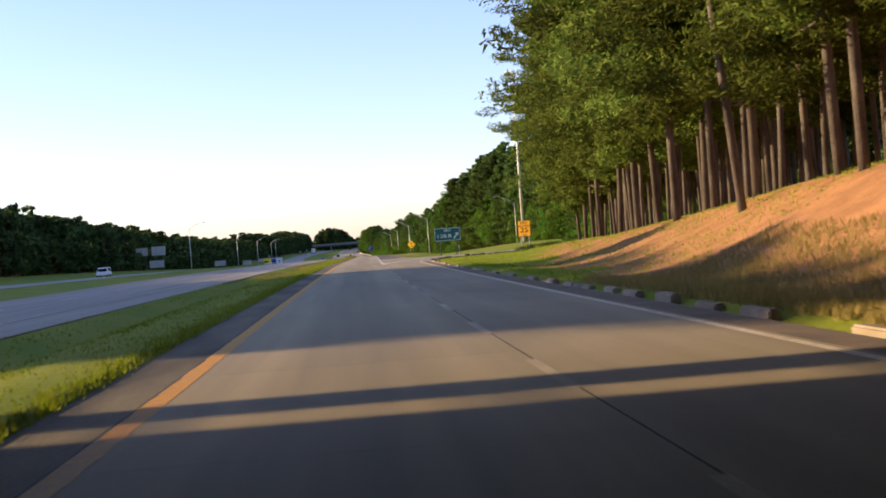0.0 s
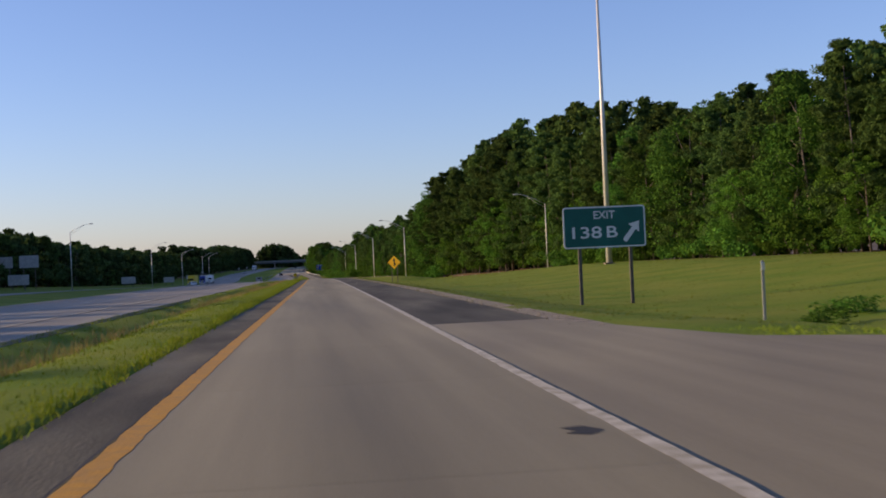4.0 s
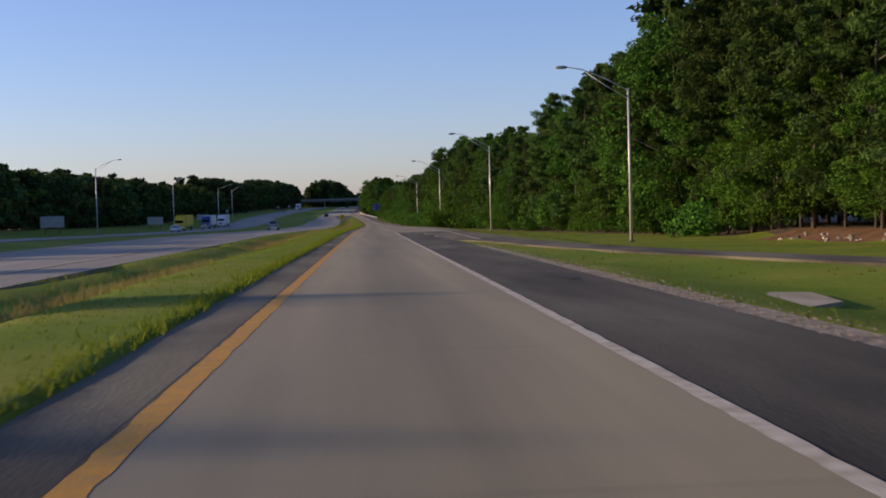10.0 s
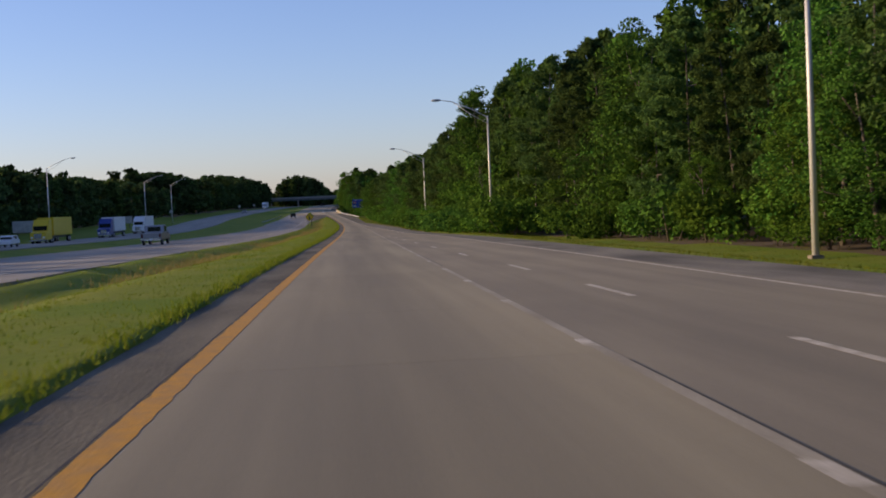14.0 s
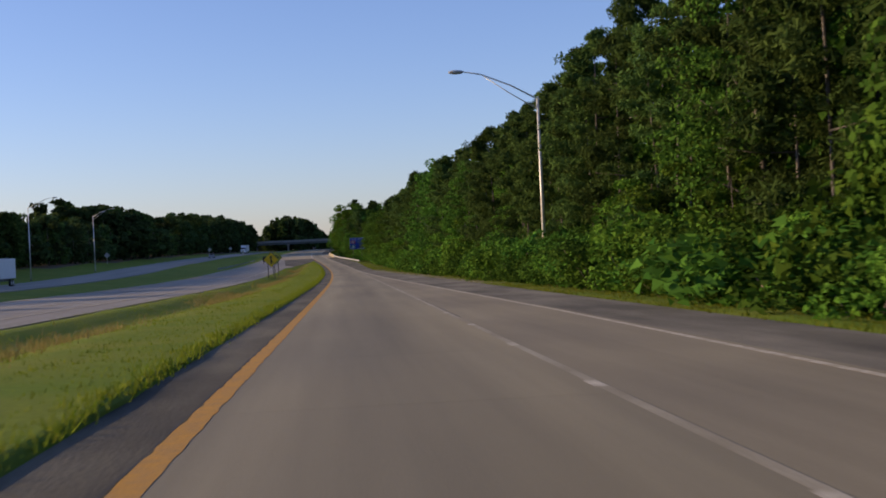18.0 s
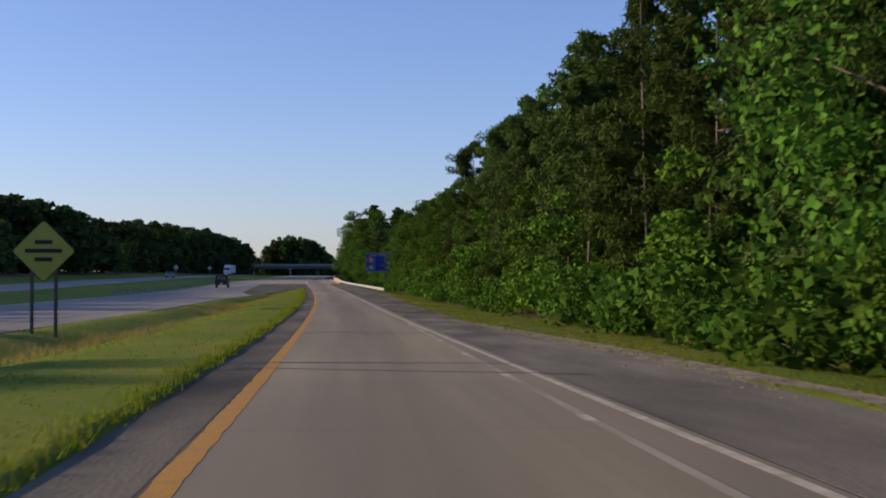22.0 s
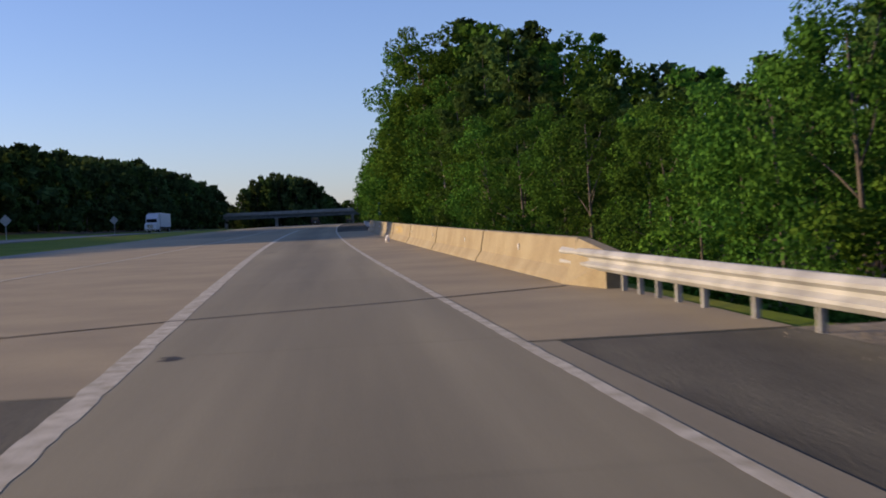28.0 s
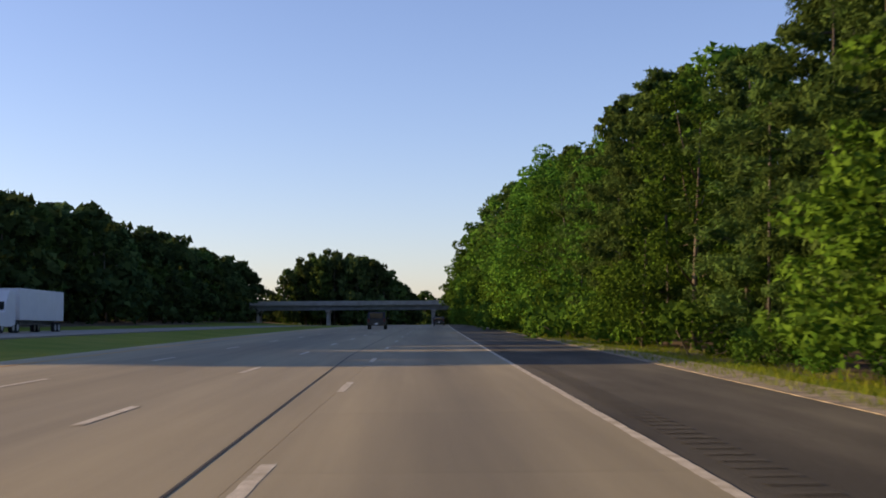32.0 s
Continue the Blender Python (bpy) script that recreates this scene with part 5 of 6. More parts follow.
def guardrail(label, pts, z=0.38, close=False, every=1.55):
    t = empty("guardrail", Matrix(), label, "guardrail")
    w_beam(t, pts, z)
    a = np.array(pts, float)
    spots = list(np.arange(a[0, 0] + 0.4, a[-1, 0] - 6, 1.55)) + list(np.arange(a[-1, 0] - 5.6, a[-1, 0], 0.8)) if close else list(np.arange(a[0, 0] + 0.8, a[-1, 0], every))
    for s_ in spots:
        l_ = float(np.interp(s_, a[:, 0], a[:, 1]))
        b = float(np.interp(s_, a[:, 0], a[:, 2]))
        p = part("post", boxed(0.08, 0.15, -0.035, 0.035, -0.6, z + 0.13, bevel=0.006), M["galv"], t)
        p.matrix_world = pose(*at(s_, l_, b), 0, 0, turn(s_))
        p = part("block", boxed(0.02, 0.08, -0.04, 0.04, z - 0.12, z + 0.12), M["galv"], t)
        p.matrix_world = pose(*at(s_, l_, b), 0, 0, turn(s_))
    return t


guardrail("long galvanised steel guardrail before the bridge", [(802, 8.2, -0.1), (815, 7.7, -0.05), (842, 6.9, 0), (854, 6.45, 0), (888, 5.95, 0.02)], close=True)
guardrail("galvanised steel guardrail leaving the bridge", [(955.5, 5.95, 0.03), (965, 6.1, -0.04), (985, 6.25, -0.07), (1001, 6.4, -0.07), (1012, 6.75, -0.07), (1034, 7.7, -0.1)])

guardrail("weathered steel guardrail in the wide median", [(800, -22.5, -0.45), (830, -20.5, -0.45), (860, -18.3, -0.45), (890, -16.5, -0.4)], every=3.8)


def barrier_run(t, s0, s1, l0, l1):
    prof = [(0.0, 0.0), (0.03, 0.07), (0.15, 0.24), (0.23, 0.69), (0.25, 0.71), (0.41, 0.71), (0.43, 0.69), (0.43, -0.3), (0.0, -0.3)]
    ss = np.linspace(s0, s1, 5)
    v, f = [], []
    m = len(prof)
    for i, s_ in enumerate(ss):
        l_ = l0 + (l1 - l0) * i / 4
        for dx, dz in prof:
            v.append(at(s_, l_ + dx, dz))
    for i in range(4):
        for j in range(m):
            f.append((i * m + j, (i + 1) * m + j, (i + 1) * m + (j + 1) % m, i * m + (j + 1) % m))
    f += [tuple(range(m)), tuple(range(4 * m, 5 * m))[::-1]]
    return mesh_object("section", v, f, M["barrier"], t)


barrier = empty("concrete_barrier", Matrix(), "long stained concrete bridge parapet", "barrier")
cuts = np.linspace(887, 957, 8)
for a_, b_ in zip(cuts, cuts[1:]):
    barrier_run(barrier, a_ + 0.001, b_ - 0.001, 5.72, 5.74)
bm = bmesh.new()
vs = [bm.verts.new(at(s_, l_, z_)) for s_, l_, z_ in ((887, 5.72, -0.3), (887, 5.72, 0.0), (887, 5.97, 0.70), (887, 6.15, 0.70), (887, 6.15, -0.3), (885.4, 6.0, -0.3), (885.4, 6.0, 0.35), (885.4, 6.10, 0.50), (885.4, 6.3, 0.50), (885.4, 6.3, -0.3))]
for j in range(5):
    bm.faces.new((vs[j], vs[(j + 1) % 5], vs[5 + (j + 1) % 5], vs[5 + j]))
bm.faces.new(vs[:5])
bm.faces.new(vs[5:][::-1])
bmesh.ops.recalc_face_normals(bm, faces=bm.faces)
for s_ in np.arange(892, 956, 8.0):
    part("reflector", boxed(-0.02, 0.0, -0.035, 0.035, 0.0, 0.11), M["sign_white"], barrier).matrix_world = pose(*at(s_, 5.912, 0.40), 0, 0, turn(s_))
outline = [(920.6, 0.50), (921.3, 0.40), (922.6, 0.42), (923.6, 0.36), (925.0, 0.44), (925.6, 0.58), (925.1, 0.72), (923.9, 0.70), (922.8, 0.77), (921.5, 0.71), (920.9, 0.62)]
sb = bmesh.new()
sb.faces.new([sb.verts.new(at(s_, 5.73 + 0.15 + (0.82 * z_ - 0.24) * 0.178 - 0.004, 0.82 * z_)) for s_, z_ in outline])
part("stain", sb, M["stain"], barrier)
part("end_block", bm, M["barrier"], barrier)

# kerb stones along the exit lane
kerb = tagged(new("kerb"), "broken concrete kerb half buried in grass", "kerb", kind="structure")
k_me = bpy.data.meshes.new("kerb_stone")
_b = boxed(-0.07, 0.10, -0.6, 0.6, -0.2, 0.09, bevel=0.03)
_b.to_mesh(k_me)
_b.free()
k_me.materials.append(M["kerb"])
kline = [(-60, 7.05), (48, 6.98), (66, 6.98), (74, 7.08), (80, 7.55), (85.5, 8.5), (89.5, 9.6), (94, 11.55), (99, 14.75), (103, 19.5), (107.5, 28.2)]
pts = [Vector(at(a, b)) for a, b in kline]
for p0, p1 in zip(pts, pts[1:]):
    d = p1 - p0
    n_ = max(1, int(d.length / 1.25))
    for i in range(n_):
        c = p0 + d * (i + 0.5) / n_
        if RNG.uniform() < (0.45 if c.y < 42 else 0.15):
            continue
        o = new("kerb_stone", k_me)
        o.parent = kerb
        o.matrix_world = Matrix.Translation(c + Vector((RNG.normal(0, 0.03), 0, RNG.normal(-0.025 if c.y > 42 else -0.06, 0.03)))) @ Matrix.Rotation(math.atan2(d.y, d.x) - math.pi / 2 + RNG.normal(0, 0.02), 4, "Z")

# ---------------------------------------------------------------- overpass
over = empty("overpass", Matrix(), "long low concrete overpass on piers across the motorway", "bridge")
OX0, OX1, OY, OZ = -65.0, 57.0, 1412.0, 9.3
part("deck", boxed(OX0, OX1, OY, OY + 11, OZ, OZ + 0.45), M["deck"], over)
part("parapet", boxed(OX0, OX1, OY - 0.15, OY + 0.2, OZ + 0.1, OZ + 1.45), M["deck"], over)
part("parapet", boxed(OX0, OX1, OY + 10.8, OY + 11.15, OZ + 0.1, OZ + 1.45), M["deck"], over)
for i in range(4):
    part("girder", boxed(OX0, OX1, OY + 1 + 2.7 * i, OY + 1.5 + 2.7 * i, OZ - 1.3, OZ - 0.004), M["girder"], over)
for x in (-45, -23.5, 9, 35):
    for y in (2.5, 8.5):
        part("pier", tube([(x, OY + y, -2), (x, OY + y, OZ - 1.9)], [0.55, 0.55], 12), M["deck"], over)
    part("pier_cap", boxed(x - 0.7, x + 0.7, OY + 0.6, OY + 10.4, OZ - 1.9, OZ - 1.304), M["deck"], over)
for x0, x1, sgn in ((-120, OX0, 1), (OX1, 120, -1)):
    bm = bmesh.new()
    pts = [(x0, OY - 22, 1.5), (x1 + sgn * 14, OY - 8, 1.5), (x1 + sgn * 14, OY + 20, 1.5), (x0, OY + 34, 1.5)] if sgn > 0 else [(x0 - 14, OY - 8, 1.5), (x1, OY - 22, 1.5), (x1, OY + 34, 1.5), (x0 - 14, OY + 20, 1.5)]
    tops = [(x0, OY - 1, OZ + 0.2), (x1, OY - 1, OZ + 0.2), (x1, OY + 12, OZ + 0.2), (x0, OY + 12, OZ + 0.2)]
    lo = [bm.verts.new(p) for p in pts]
    hi = [bm.verts.new(p) for p in tops]
    for j in range(4):
        bm.faces.new((lo[j], lo[(j + 1) % 4], hi[(j + 1) % 4], hi[j]))
    bm.faces.new(hi)
    bmesh.ops.recalc_face_normals(bm, faces=bm.faces)
    part("embankment", bm, M["grass"], over)


# road bridge that the drive comes out from under, unseen, placed for its shade
start = empty("overpass", Matrix(), "plain concrete road bridge out of view with an added shadow slab", "bridge")


def across_road(name, s0, s1, z0, z1, l0=-61.0, l1=40.0, mat="deck"):
    bm = bmesh.new()
    box(bm, l0, l1, s0, s1, z0, z1)
    ob = part(name, bm, M[mat], start)
    ob.matrix_world = pose(*at(0, 0, 0), 0, 0, turn(-30))
    return ob


across_road("deck", -52, -6.4, 5.3, 6.5)
across_road("parapet", -6.7, -6.4, 6.5, 7.0)
across_road("parapet", -52.0, -51.7, 6.5, 7.0)
# added wall that keeps sky light from under the deck
across_road("abutment", -51.5, -6.9, -1.0, 5.29, 10.0, 11.0)
# added slab on brackets, casts the dark strip across the road
across_road("walkway", -5.4, -4.4, 5.55, 5.7, mat="galv")
for x in np.arange(-60, 40, 3.0):
    across_road("bracket", -6.4, -5.4, 5.57, 5.67, x - 0.05, x + 0.05, "galv")
for x in (-31, -21, -3.2):
    for y in (-46, -34, -22):
        across_road("pier", y - 0.45, y + 0.45, -1.0, 5.296, x - 0.45, x + 0.45)


# ---------------------------------------------------------------- vehicles (nose towards +y)
def outline_body(t, name, prof, w, mat, tuck=0.0, z_tuck=99):
    """A body from its side profile in (y, z), narrower above z_tuck."""
    bm = bmesh.new()
    L_, R_ = [], []
    for y, z in prof:
        k = w / 2 - (tuck if z > z_tuck else 0)
        L_.append(bm.verts.new((-k, y, z)))
        R_.append(bm.verts.new((k, y, z)))
    bm.faces.new(L_)
    bm.faces.new(R_[::-1])
    n = len(prof)
    for i in range(n):
        bm.faces.new((L_[i], R_[i], R_[(i + 1) % n], L_[(i + 1) % n]))
    bmesh.ops.recalc_face_normals(bm, faces=bm.faces)
    bmesh.ops.bevel(bm, geom=bm.edges[:], offset=0.05, segments=2, affect="EDGES")
    return part(name, bm, mat, t)


def wheel(t, x, y, r, w=0.22):
    hub = part("wheel", tube([(x - w / 2, y, r), (x + w / 2, y, r)], [r * 0.62, r * 0.62], 14), M["signback"], t)
    bm = tube([(x - w / 2 + 0.01, y, r), (x + w / 2 - 0.01, y, r)], [r, r], 18)
    part("tyre", bm, M["tyre"], hub)


def car(name, label, mat, length=4.8, w=1.85, h=1.7, style="suv"):
    t = empty(name, Matrix(), label, "car" if style != "pickup" else "pickup truck")
    a = length / 2
    if style == "pickup":
        outline_body(t, "body", [(-a, 0.5), (-a, 1.12), (-0.6, 1.12), (-0.6, 1.15), (1.3, 1.15), (a, 1.02), (a + 0.02, 0.5)], w, M[mat])
        outline_body(t, "cab", [(-0.75, 1.1), (-0.55, h), (0.75, h), (1.45, 1.12)], w - 0.12, M[mat])
        part("rear_window", boxed(-0.6, 0.6, -0.72, -0.60, 1.25, h - 0.14, bevel=0.02), M["glass"], t)
        part("windscreen", boxed(-0.68, 0.68, 0.95, 1.28, 1.25, h - 0.22, bevel=0.02), M["glass"], t)
        for x in (-1, 1):
            part("side_window", boxed(x * (w / 2 - 0.05) - 0.02, x * (w / 2 - 0.05) + 0.02, -0.45, 0.75, 1.22, h - 0.14, bevel=0.01), M["glass"], t)
    else:
        top = -a + 0.25 if style == "suv" else -a + 0.9
        outline_body(t, "body", [(-a, 0.42), (-a, 0.95), (a - 1.3, 1.0), (a, 0.82), (a, 0.42)], w, M[mat])
        outline_body(t, "cab", [(-a + 0.06, 0.92), (top + 0.1, h), (0.5, h), (a - 1.35, 0.98)], w - 0.14, M[mat])
        part("rear_window", boxed(-w / 2 + 0.28, w / 2 - 0.28, -a + 0.05, top + 0.12, 1.08, h - 0.14, bevel=0.02), M["glass"], t)
        part("windscreen", boxed(-w / 2 + 0.22, w / 2 - 0.22, 0.75, a - 1.25, 1.05, h - 0.2, bevel=0.02), M["glass"], t)
        for x in (-1, 1):
            part("side_window", boxed(x * (w / 2 - 0.07) - 0.02, x * (w / 2 - 0.07) + 0.02, top + 0.4, 0.6, 1.04, h - 0.12, bevel=0.01), M["glass"], t)
    part("bumper", boxed(-w / 2 + 0.02, w / 2 - 0.02, -a - 0.08, -a + 0.04, 0.42, 0.66, bevel=0.03), M["chrome" if style == "pickup" else mat], t)
    part("bumper", boxed(-w / 2 + 0.02, w / 2 - 0.02, a - 0.04, a + 0.08, 0.38, 0.62, bevel=0.03), M[mat], t)
    for x in (-1, 1):
        part("tail_light", boxed(x * (w / 2 - 0.14) - 0.09, x * (w / 2 - 0.14) + 0.09, -a - 0.03, -a + 0.03, 0.72, 1.06, bevel=0.015), M["lamp_red"], t)
        part("headlight", boxed(x * (w / 2 - 0.24) - 0.16, x * (w / 2 - 0.24) + 0.16, a - 0.03, a + 0.03, 0.64, 0.80, bevel=0.015), M["lamp_clear"], t)
        part("mirror", boxed(x * (w / 2 + 0.08) - 0.1, x * (w / 2 + 0.08) + 0.1, 0.72, 0.84, 1.05, 1.22, bevel=0.02), M[mat], t)
        for y in (-a + 0.95, a - 0.9):
            wheel(t, x * (w / 2 - 0.12), y, 0.36)
    part("number_plate", boxed(-0.16, 0.16, -a - 0.1, -a - 0.084, 0.5, 0.63), M["sign_white"], t)
    return t


def lorry(label, cab_mat, box_mat="paint_white"):
    t = empty("truck", Matrix(), label, "truck")
    part("trailer", boxed(-1.28, 1.28, -13.5, 0.0, 1.15, 4.05, bevel=0.04), M[box_mat], t)
    part("chassis", boxed(-0.5, 0.5, -13.2, 5.0, 0.75, 1.146), M["girder"], t)
    outline_body(t, "cab", [(0.9, 0.7), (0.9, 3.7), (2.5, 3.75), (3.5, 2.6), (3.6, 1.9), (5.3, 1.75), (5.4, 0.55), (2.0, 0.55)], 2.4, M[cab_mat])
    part("windscreen", boxed(-1.05, 1.05, 3.1, 3.6, 2.0, 2.75, bevel=0.03), M["glass"], t)
    part("grille", boxed(-0.6, 0.6, 5.36, 5.46, 0.8, 1.6, bevel=0.02), M["chrome"], t)
    part("bumper", boxed(-1.2, 1.2, 5.3, 5.6, 0.4, 0.7, bevel=0.04), M["chrome"], t)
    for x in (-1, 1):
        part("headlight", boxed(x * 0.92 - 0.16, x * 0.92 + 0.16, 5.38, 5.46, 0.85, 1.1, bevel=0.02), M["lamp_clear"], t)
        for y in (-12.3, -11.1, 0.2, 1.4, 4.3):
            wheel(t, x * 1.02, y, 0.5, 0.34)
    return t


def drive(t, s, l, back=False):
    t.matrix_world = pose(*at(s, l, -0.02), 0, 0, turn(s) + (180 if back else 0))
    return t


drive(car("pickup_truck", "silver pickup truck on the motorway beyond the median", "paint_silver", 5.6, 1.95, 1.85, "pickup"), 516, -17.6)
drive(car("car", "dark grey estate car on the motorway", "paint_dark", 4.8, 1.85, 1.72), 840, -12.5)
drive(car("car", "dark grey off-road car ahead in the next lane", "paint_dark", 4.7, 1.85, 1.75), 1150, -4.0)
drive(car("car", "small dark saloon far ahead on the motorway", "paint_dark", 4.5, 1.8, 1.45, "saloon"), 1230, 1.9)
drive(lorry("articulated truck with a white box trailer", "paint_blue"), 655, -47.5, True)
drive(lorry("articulated truck with a white box trailer", "paint_white"), 700, -47.5, True)
drive(lorry("articulated truck with a white box trailer", "paint_white"), 1137, -37.0, True)
yt = drive(lorry("yellow lorry with a yellow box body", "paint_yellow", "paint_yellow"), 600, -47.5, True)
drive(car("car", "white car on the opposite lanes", "paint_white", 4.6, 1.8, 1.5, "saloon"), 560, -43, True)
drive(car("car", "white off-road car on the opposite lanes", "paint_white", 4.7, 1.9, 1.75), 215, -46, True)
drive(car("car", "pale car on the opposite lanes", "paint_silver", 4.6, 1.8, 1.5, "saloon"), 985, -36, True)

# ---------------------------------------------------------------- litter, stones
bag = empty("plastic_bag", Matrix(), "crumpled white plastic bag at the parapet's foot", "litter")
bm = bmesh.new()
bmesh.ops.create_icosphere(bm, subdivisions=3, radius=0.2)
for v in bm.verts:
    k = 1 + 0.5 * noise.noise(v.co * 9)
    v.co = Vector((v.co.x * 0.8, v.co.y * 0.8, v.co.z * 1.05)) * k
    if v.co.z > 0.14:
        v.co.z += 0.12
part("sack", bm, M["bag"], bag)
bag.matrix_world = pose(*at(919.8, 5.2, 0.1), 0, 0, 0) @ Matrix.Diagonal((0.6, 0.6, 0.6, 1))

# ---------------------------------------------------------------- grass blades along the verges
def blades(name, n, where, hmin, hmax, mat, label):
    """Tufts of thin blades. where: a function of n giving s and l."""
    s, l = where(n)
    n = len(s)
    p = ats(s, l, ground_z(s, l) - 0.02)
    k = 3
    c = np.repeat(p, k, axis=0) + np.concatenate([RNG.normal(0, 0.07, (n * k, 2)), np.zeros((n * k, 1))], 1)
    h = RNG.uniform(hmin, hmax, n * k)
    q = RNG.uniform(0, 2 * math.pi, n * k)
    w = 0.008 + 0.008 * RNG.uniform(size=n * k)
    v = np.empty((n * k, 3, 3))
    side = np.stack([np.cos(q), np.sin(q), np.zeros_like(q)], 1) * w[:, None]
    v[:, 0], v[:, 1] = c - side, c + side
    v[:, 2] = c + np.stack([RNG.normal(0, 0.3, n * k) * h, RNG.normal(0, 0.3, n * k) * h, h], 1)
    me = bpy.data.meshes.new(name)
    m_ = n * k
    me.vertices.add(3 * m_)
    me.vertices.foreach_set("co", v.reshape(-1))
    me.loops.add(3 * m_)
    me.loops.foreach_set("vertex_index", np.arange(3 * m_, dtype=np.int32))
    me.polygons.add(m_)
    me.polygons.foreach_set("loop_start", np.arange(0, 3 * m_, 3, dtype=np.int32))
    me.update(calc_edges=True)
    me.materials.append(M[mat])
    return tagged(new(name, me), label, "grass", kind="stuff")


def median(n):
    s = RNG.uniform(-40, 836, n)
    w = -1.0 - main_near(s)
    return s, -1.0 - w * RNG.uniform(0, 1, n) ** 1.6


def right_verge(n):
    s = RNG.uniform(115, 860, n)
    a, b = paved_right(s), right_trees(s)
    return s, a + 0.15 + (b - a) * RNG.uniform(0, 1, n) ** 1.5


def end_verge(n):
    s = RNG.uniform(965, 1150, n)
    a = paved_right(s)
    return s, a + 0.1 + 4 * RNG.uniform(0, 1, n) ** 1.3


def bank_foot(n):
    s = RNG.uniform(12, 112, n)
    l = 7.4 + 9.0 * RNG.uniform(0, 1, n) ** 1.2
    keep = apart(s, l, EXIT_RAMP) > 0.5
    return s[keep], l[keep]


def bank_verge(n):
    s = RNG.uniform(-14, 12, n)
    return s, 7.4 + 5.0 * RNG.uniform(0, 1, n) ** 1.4


def pavement_edge(n):
    s = RNG.uniform(-40, 800, n)
    return s, -0.98 - 0.35 * RNG.uniform(0, 1, n) ** 1.5 - 0.12 * np.sin(s * 1.7)


blades("grass", 16000, pavement_edge, 0.05, 0.15, "blade", "ragged tufts along the shoulder's edge")
def ditch(n):
    s = RNG.uniform(60, 790, n)
    s = s[np.sin(s * 0.13) + 0.6 * np.sin(s * 0.41 + 1) + RNG.normal(0, 0.5, len(s)) > 0.1]
    w = -1.0 - main_near(s)
    return s, -1.0 - w * np.clip(RNG.normal(0.62, 0.09, len(s)), 0.35, 0.9)


blades("grass", 22000, ditch, 0.10, 0.32, "dry_blade", "longer dry grass along the median ditch")
blades("grass", 80000, median, 0.025, 0.085, "blade", "uneven mown grass of the median")
blades("grass", 60000, right_verge, 0.025, 0.10, "blade", "mown grass of the right-hand verge")
blades("grass", 12000, end_verge, 0.04, 0.2, "blade", "ragged grass beside the end of the guardrail")
blades("grass", 22000, bank_foot, 0.03, 0.10, "blade", "short green grass inside the kerb")
blades("grass", 12000, bank_verge, 0.04, 0.22, "dry_blade", "dry grass at the foot of the bank")

# rubble at the wood's edge
r_me = bpy.data.meshes.new("rubble_stone")
_b = bmesh.new()
bmesh.ops.create_icosphere(_b, subdivisions=1, radius=0.22)
for v in _b.verts:
    v.co *= 0.7 + 0.5 * noise.noise(v.co * 7 + Vector((3, 1, 0)))
_b.to_mesh(r_me)
_b.free()
r_me.materials.append(M["rock"])
rub = empty("rubble", Matrix(), "scattered pale stones at the wood's edge", "rubble")
for i in range(110):
    s_ = RNG.uniform(306, 357)
    l_ = float(right_trees(s_)) - RNG.uniform(1.4, 3.4)
    o = new("stone", r_me)
    o.parent = rub
    o.matrix_world = Matrix.Translation(at(s_, l_, float(ground_z(s_, l_)) + 0.05)) @ Matrix.Rotation(RNG.uniform(0, 6), 4, "Z") @ Matrix.Diagonal((RNG.uniform(0.6, 1.6), RNG.uniform(0.6, 1.3), RNG.uniform(0.5, 1.0), 1))

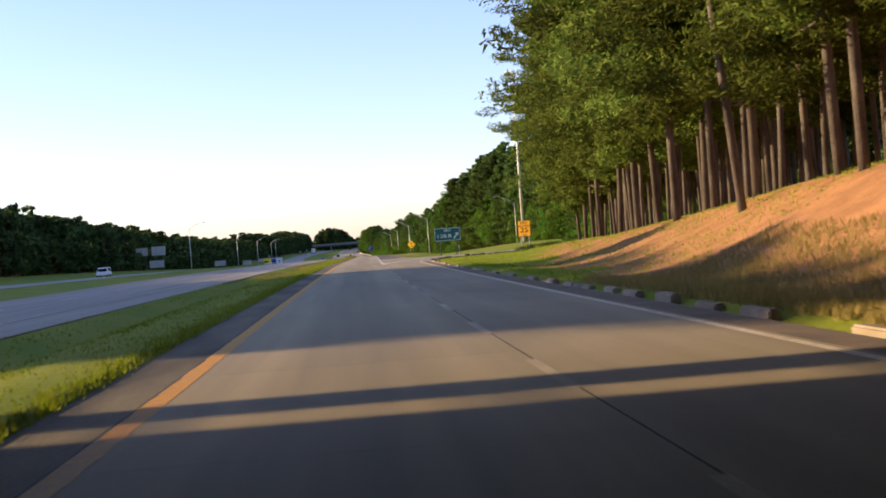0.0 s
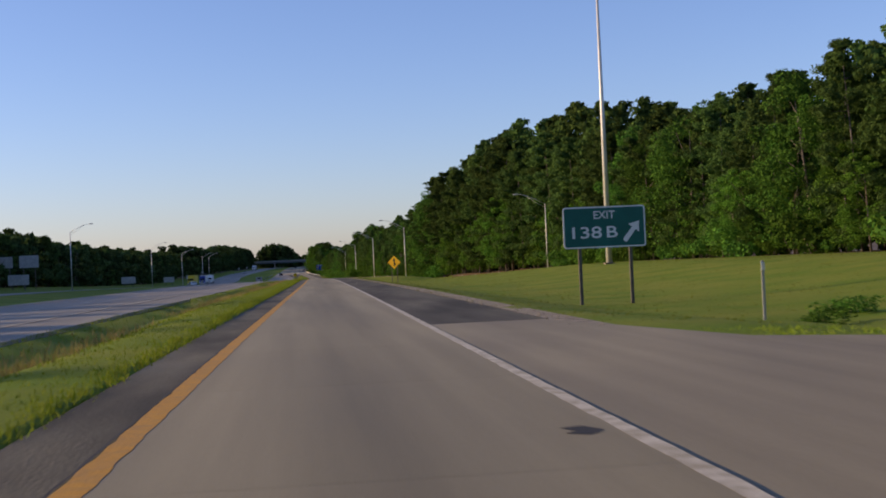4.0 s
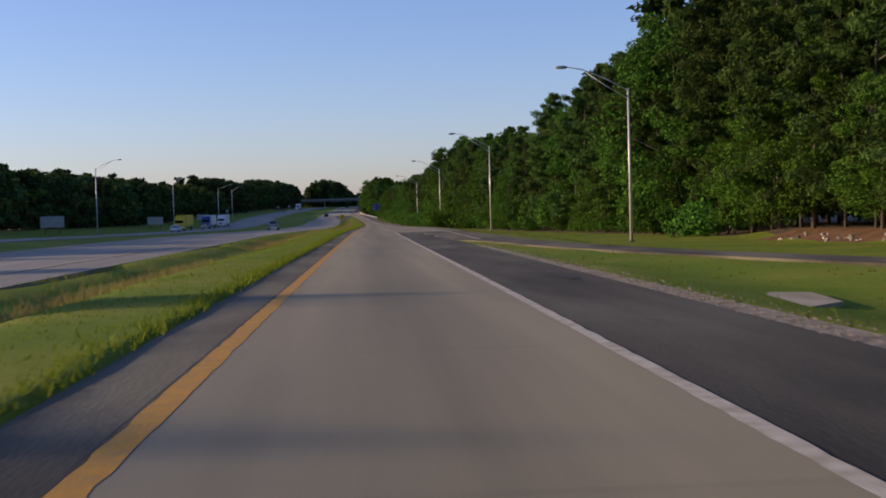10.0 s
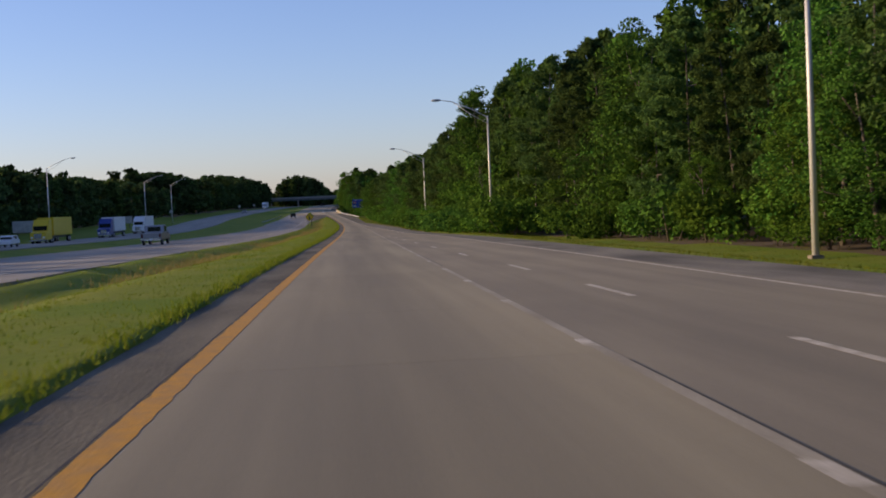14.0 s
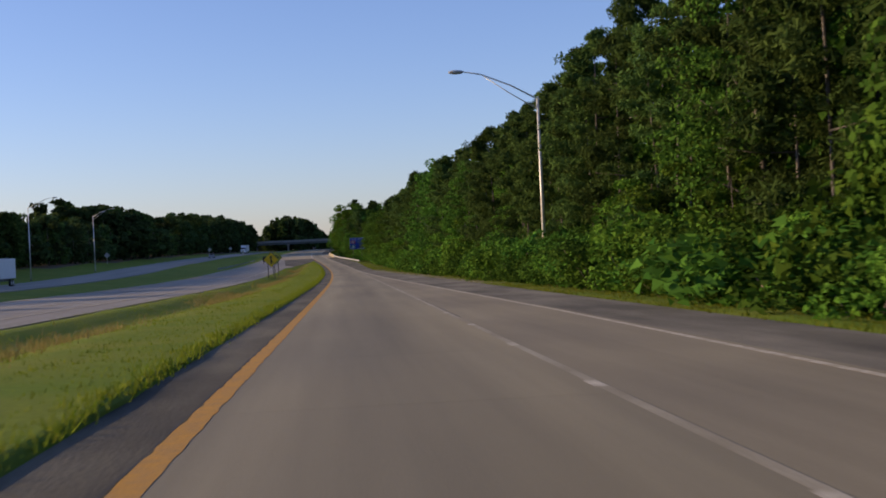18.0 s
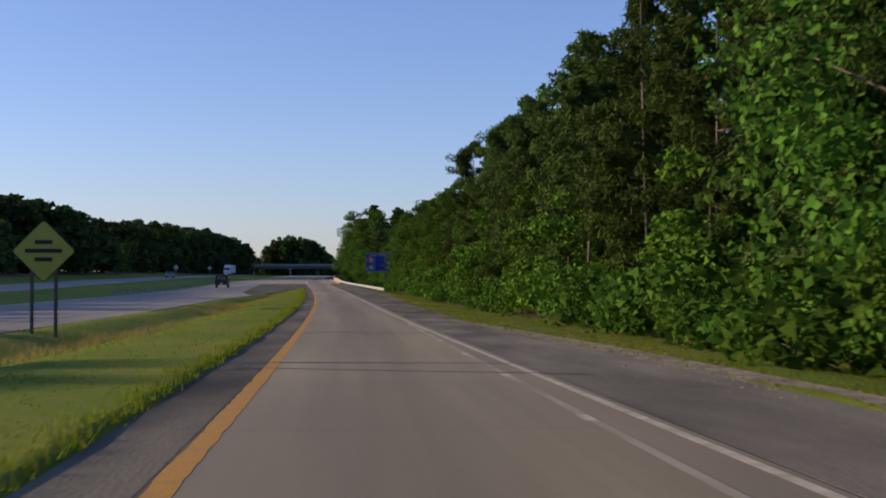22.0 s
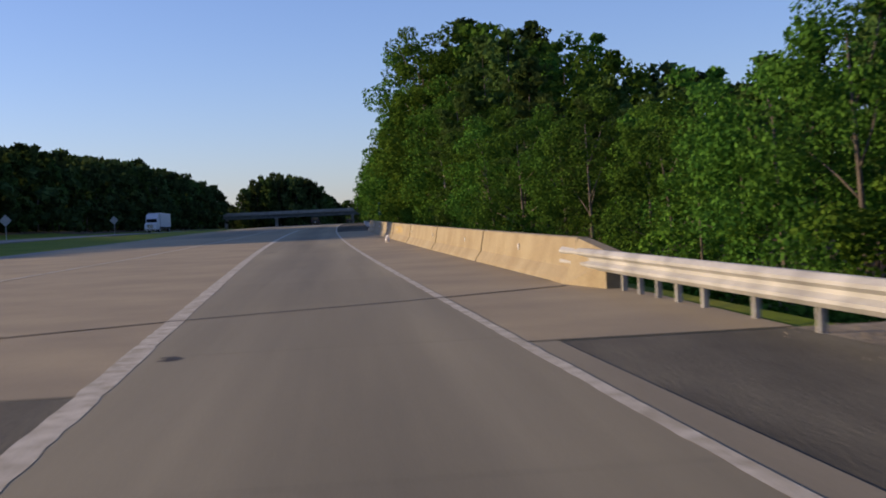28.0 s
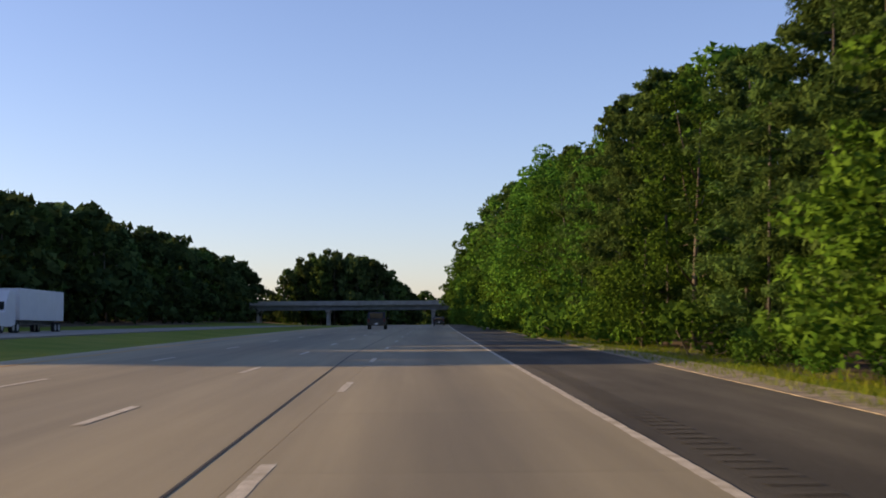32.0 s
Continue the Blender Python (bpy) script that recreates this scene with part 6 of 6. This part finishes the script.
# loose stones on the gravel strips
def pebbles(name, n, where, label):
    """Small angular stones. where: a function of n giving s, l and height."""
    s, l, z = where(n)
    p = ats(s, l, z)
    r = RNG.uniform(0.008, 0.030, len(p))
    shape8 = np.array([(1, 0, 0), (0, 1, 0), (-1, 0, 0), (0, -1, 0), (0, 0, 0.8), (0, 0, -0.5)])
    tri = np.array([(0, 1, 4), (1, 2, 4), (2, 3, 4), (3, 0, 4)])
    v = (p[:, None] + shape8[None] * r[:, None, None] * RNG.uniform(0.6, 1.4, (len(p), 6, 1))).reshape(-1, 3)
    f = (np.arange(len(p))[:, None, None] * 6 + tri[None]).reshape(-1, 3)
    return tagged(mesh_object(name, v, f.tolist(), M["chips"]), label, "gravel", kind="stuff")


def shoulder_stones(n):
    s = RNG.uniform(113, 322, n)
    a = np.interp(s, [112, 200, 250, 324], [6.0, 6.05, 5.75, 5.85])
    return s, a + 0.8 * RNG.uniform(0, 1, n) ** 1.5 - 0.08, np.full(n, -0.015)


def verge_stones(n):
    s = RNG.uniform(586, 702, n)
    a = np.interp(s, [588, 640, 682, 700], [8.2, 7.55, 6.2, 5.8])
    return s, a + RNG.normal(0.3, 0.45, n), np.full(n, -0.012)


pebbles("gravel", 5200, shoulder_stones, "loose pale stones along the shoulder's edge")
def rail_stones(n):
    s = RNG.uniform(846, 879, n)
    a = np.interp(s, [846, 866, 879], [7.0, 6.35, 6.2])
    return s, a + RNG.normal(0.35, 0.35, n), np.full(n, -0.008)


pebbles("gravel", 900, rail_stones, "loose pale stones round the guardrail posts")
pebbles("gravel", 1800, verge_stones, "loose pale stones beside the shoulder")

# ---------------------------------------------------------------- the lane's concrete slabs
def slab(s0, s1, l0, l1, parent):
    g = 0.004
    c = np.array([(s0 + g, l0), (s0 + g, l1), (s1 - g, l1), (s1 - g, l0)])
    tp, bt = ats(c[:, 0], c[:, 1], 0.0), ats(c[:, 0], c[:, 1], -0.2)
    v = np.concatenate([tp, bt])
    ob = mesh_object("slab", v, [(0, 1, 2, 3), (0, 4, 5, 1), (1, 5, 6, 2), (2, 6, 7, 3), (3, 7, 4, 0)], M["concrete"], parent)
    lateral(ob, np.array([0, 1, 1, 0, 0, 1, 1, 0]), np.array([s0, s0, s1, s1] * 2))
    return ob


for s0 in SLABS:
    slab(s0, s0 + 6.1, -0.02, 3.6, road)
strip("lane_base", [(-150, 0.0, 3.58), (1500, 0.0, 3.58)], M["dark_asphalt"], road, top=-0.03)
strip("lane_surface", [(1172, -0.02, 3.6), (1500, -0.02, 3.6)], M["concrete"], road)
strip("lane_surface", [(-150, -0.02, 3.6), (-60.2, -0.02, 3.6)], M["concrete"], road)
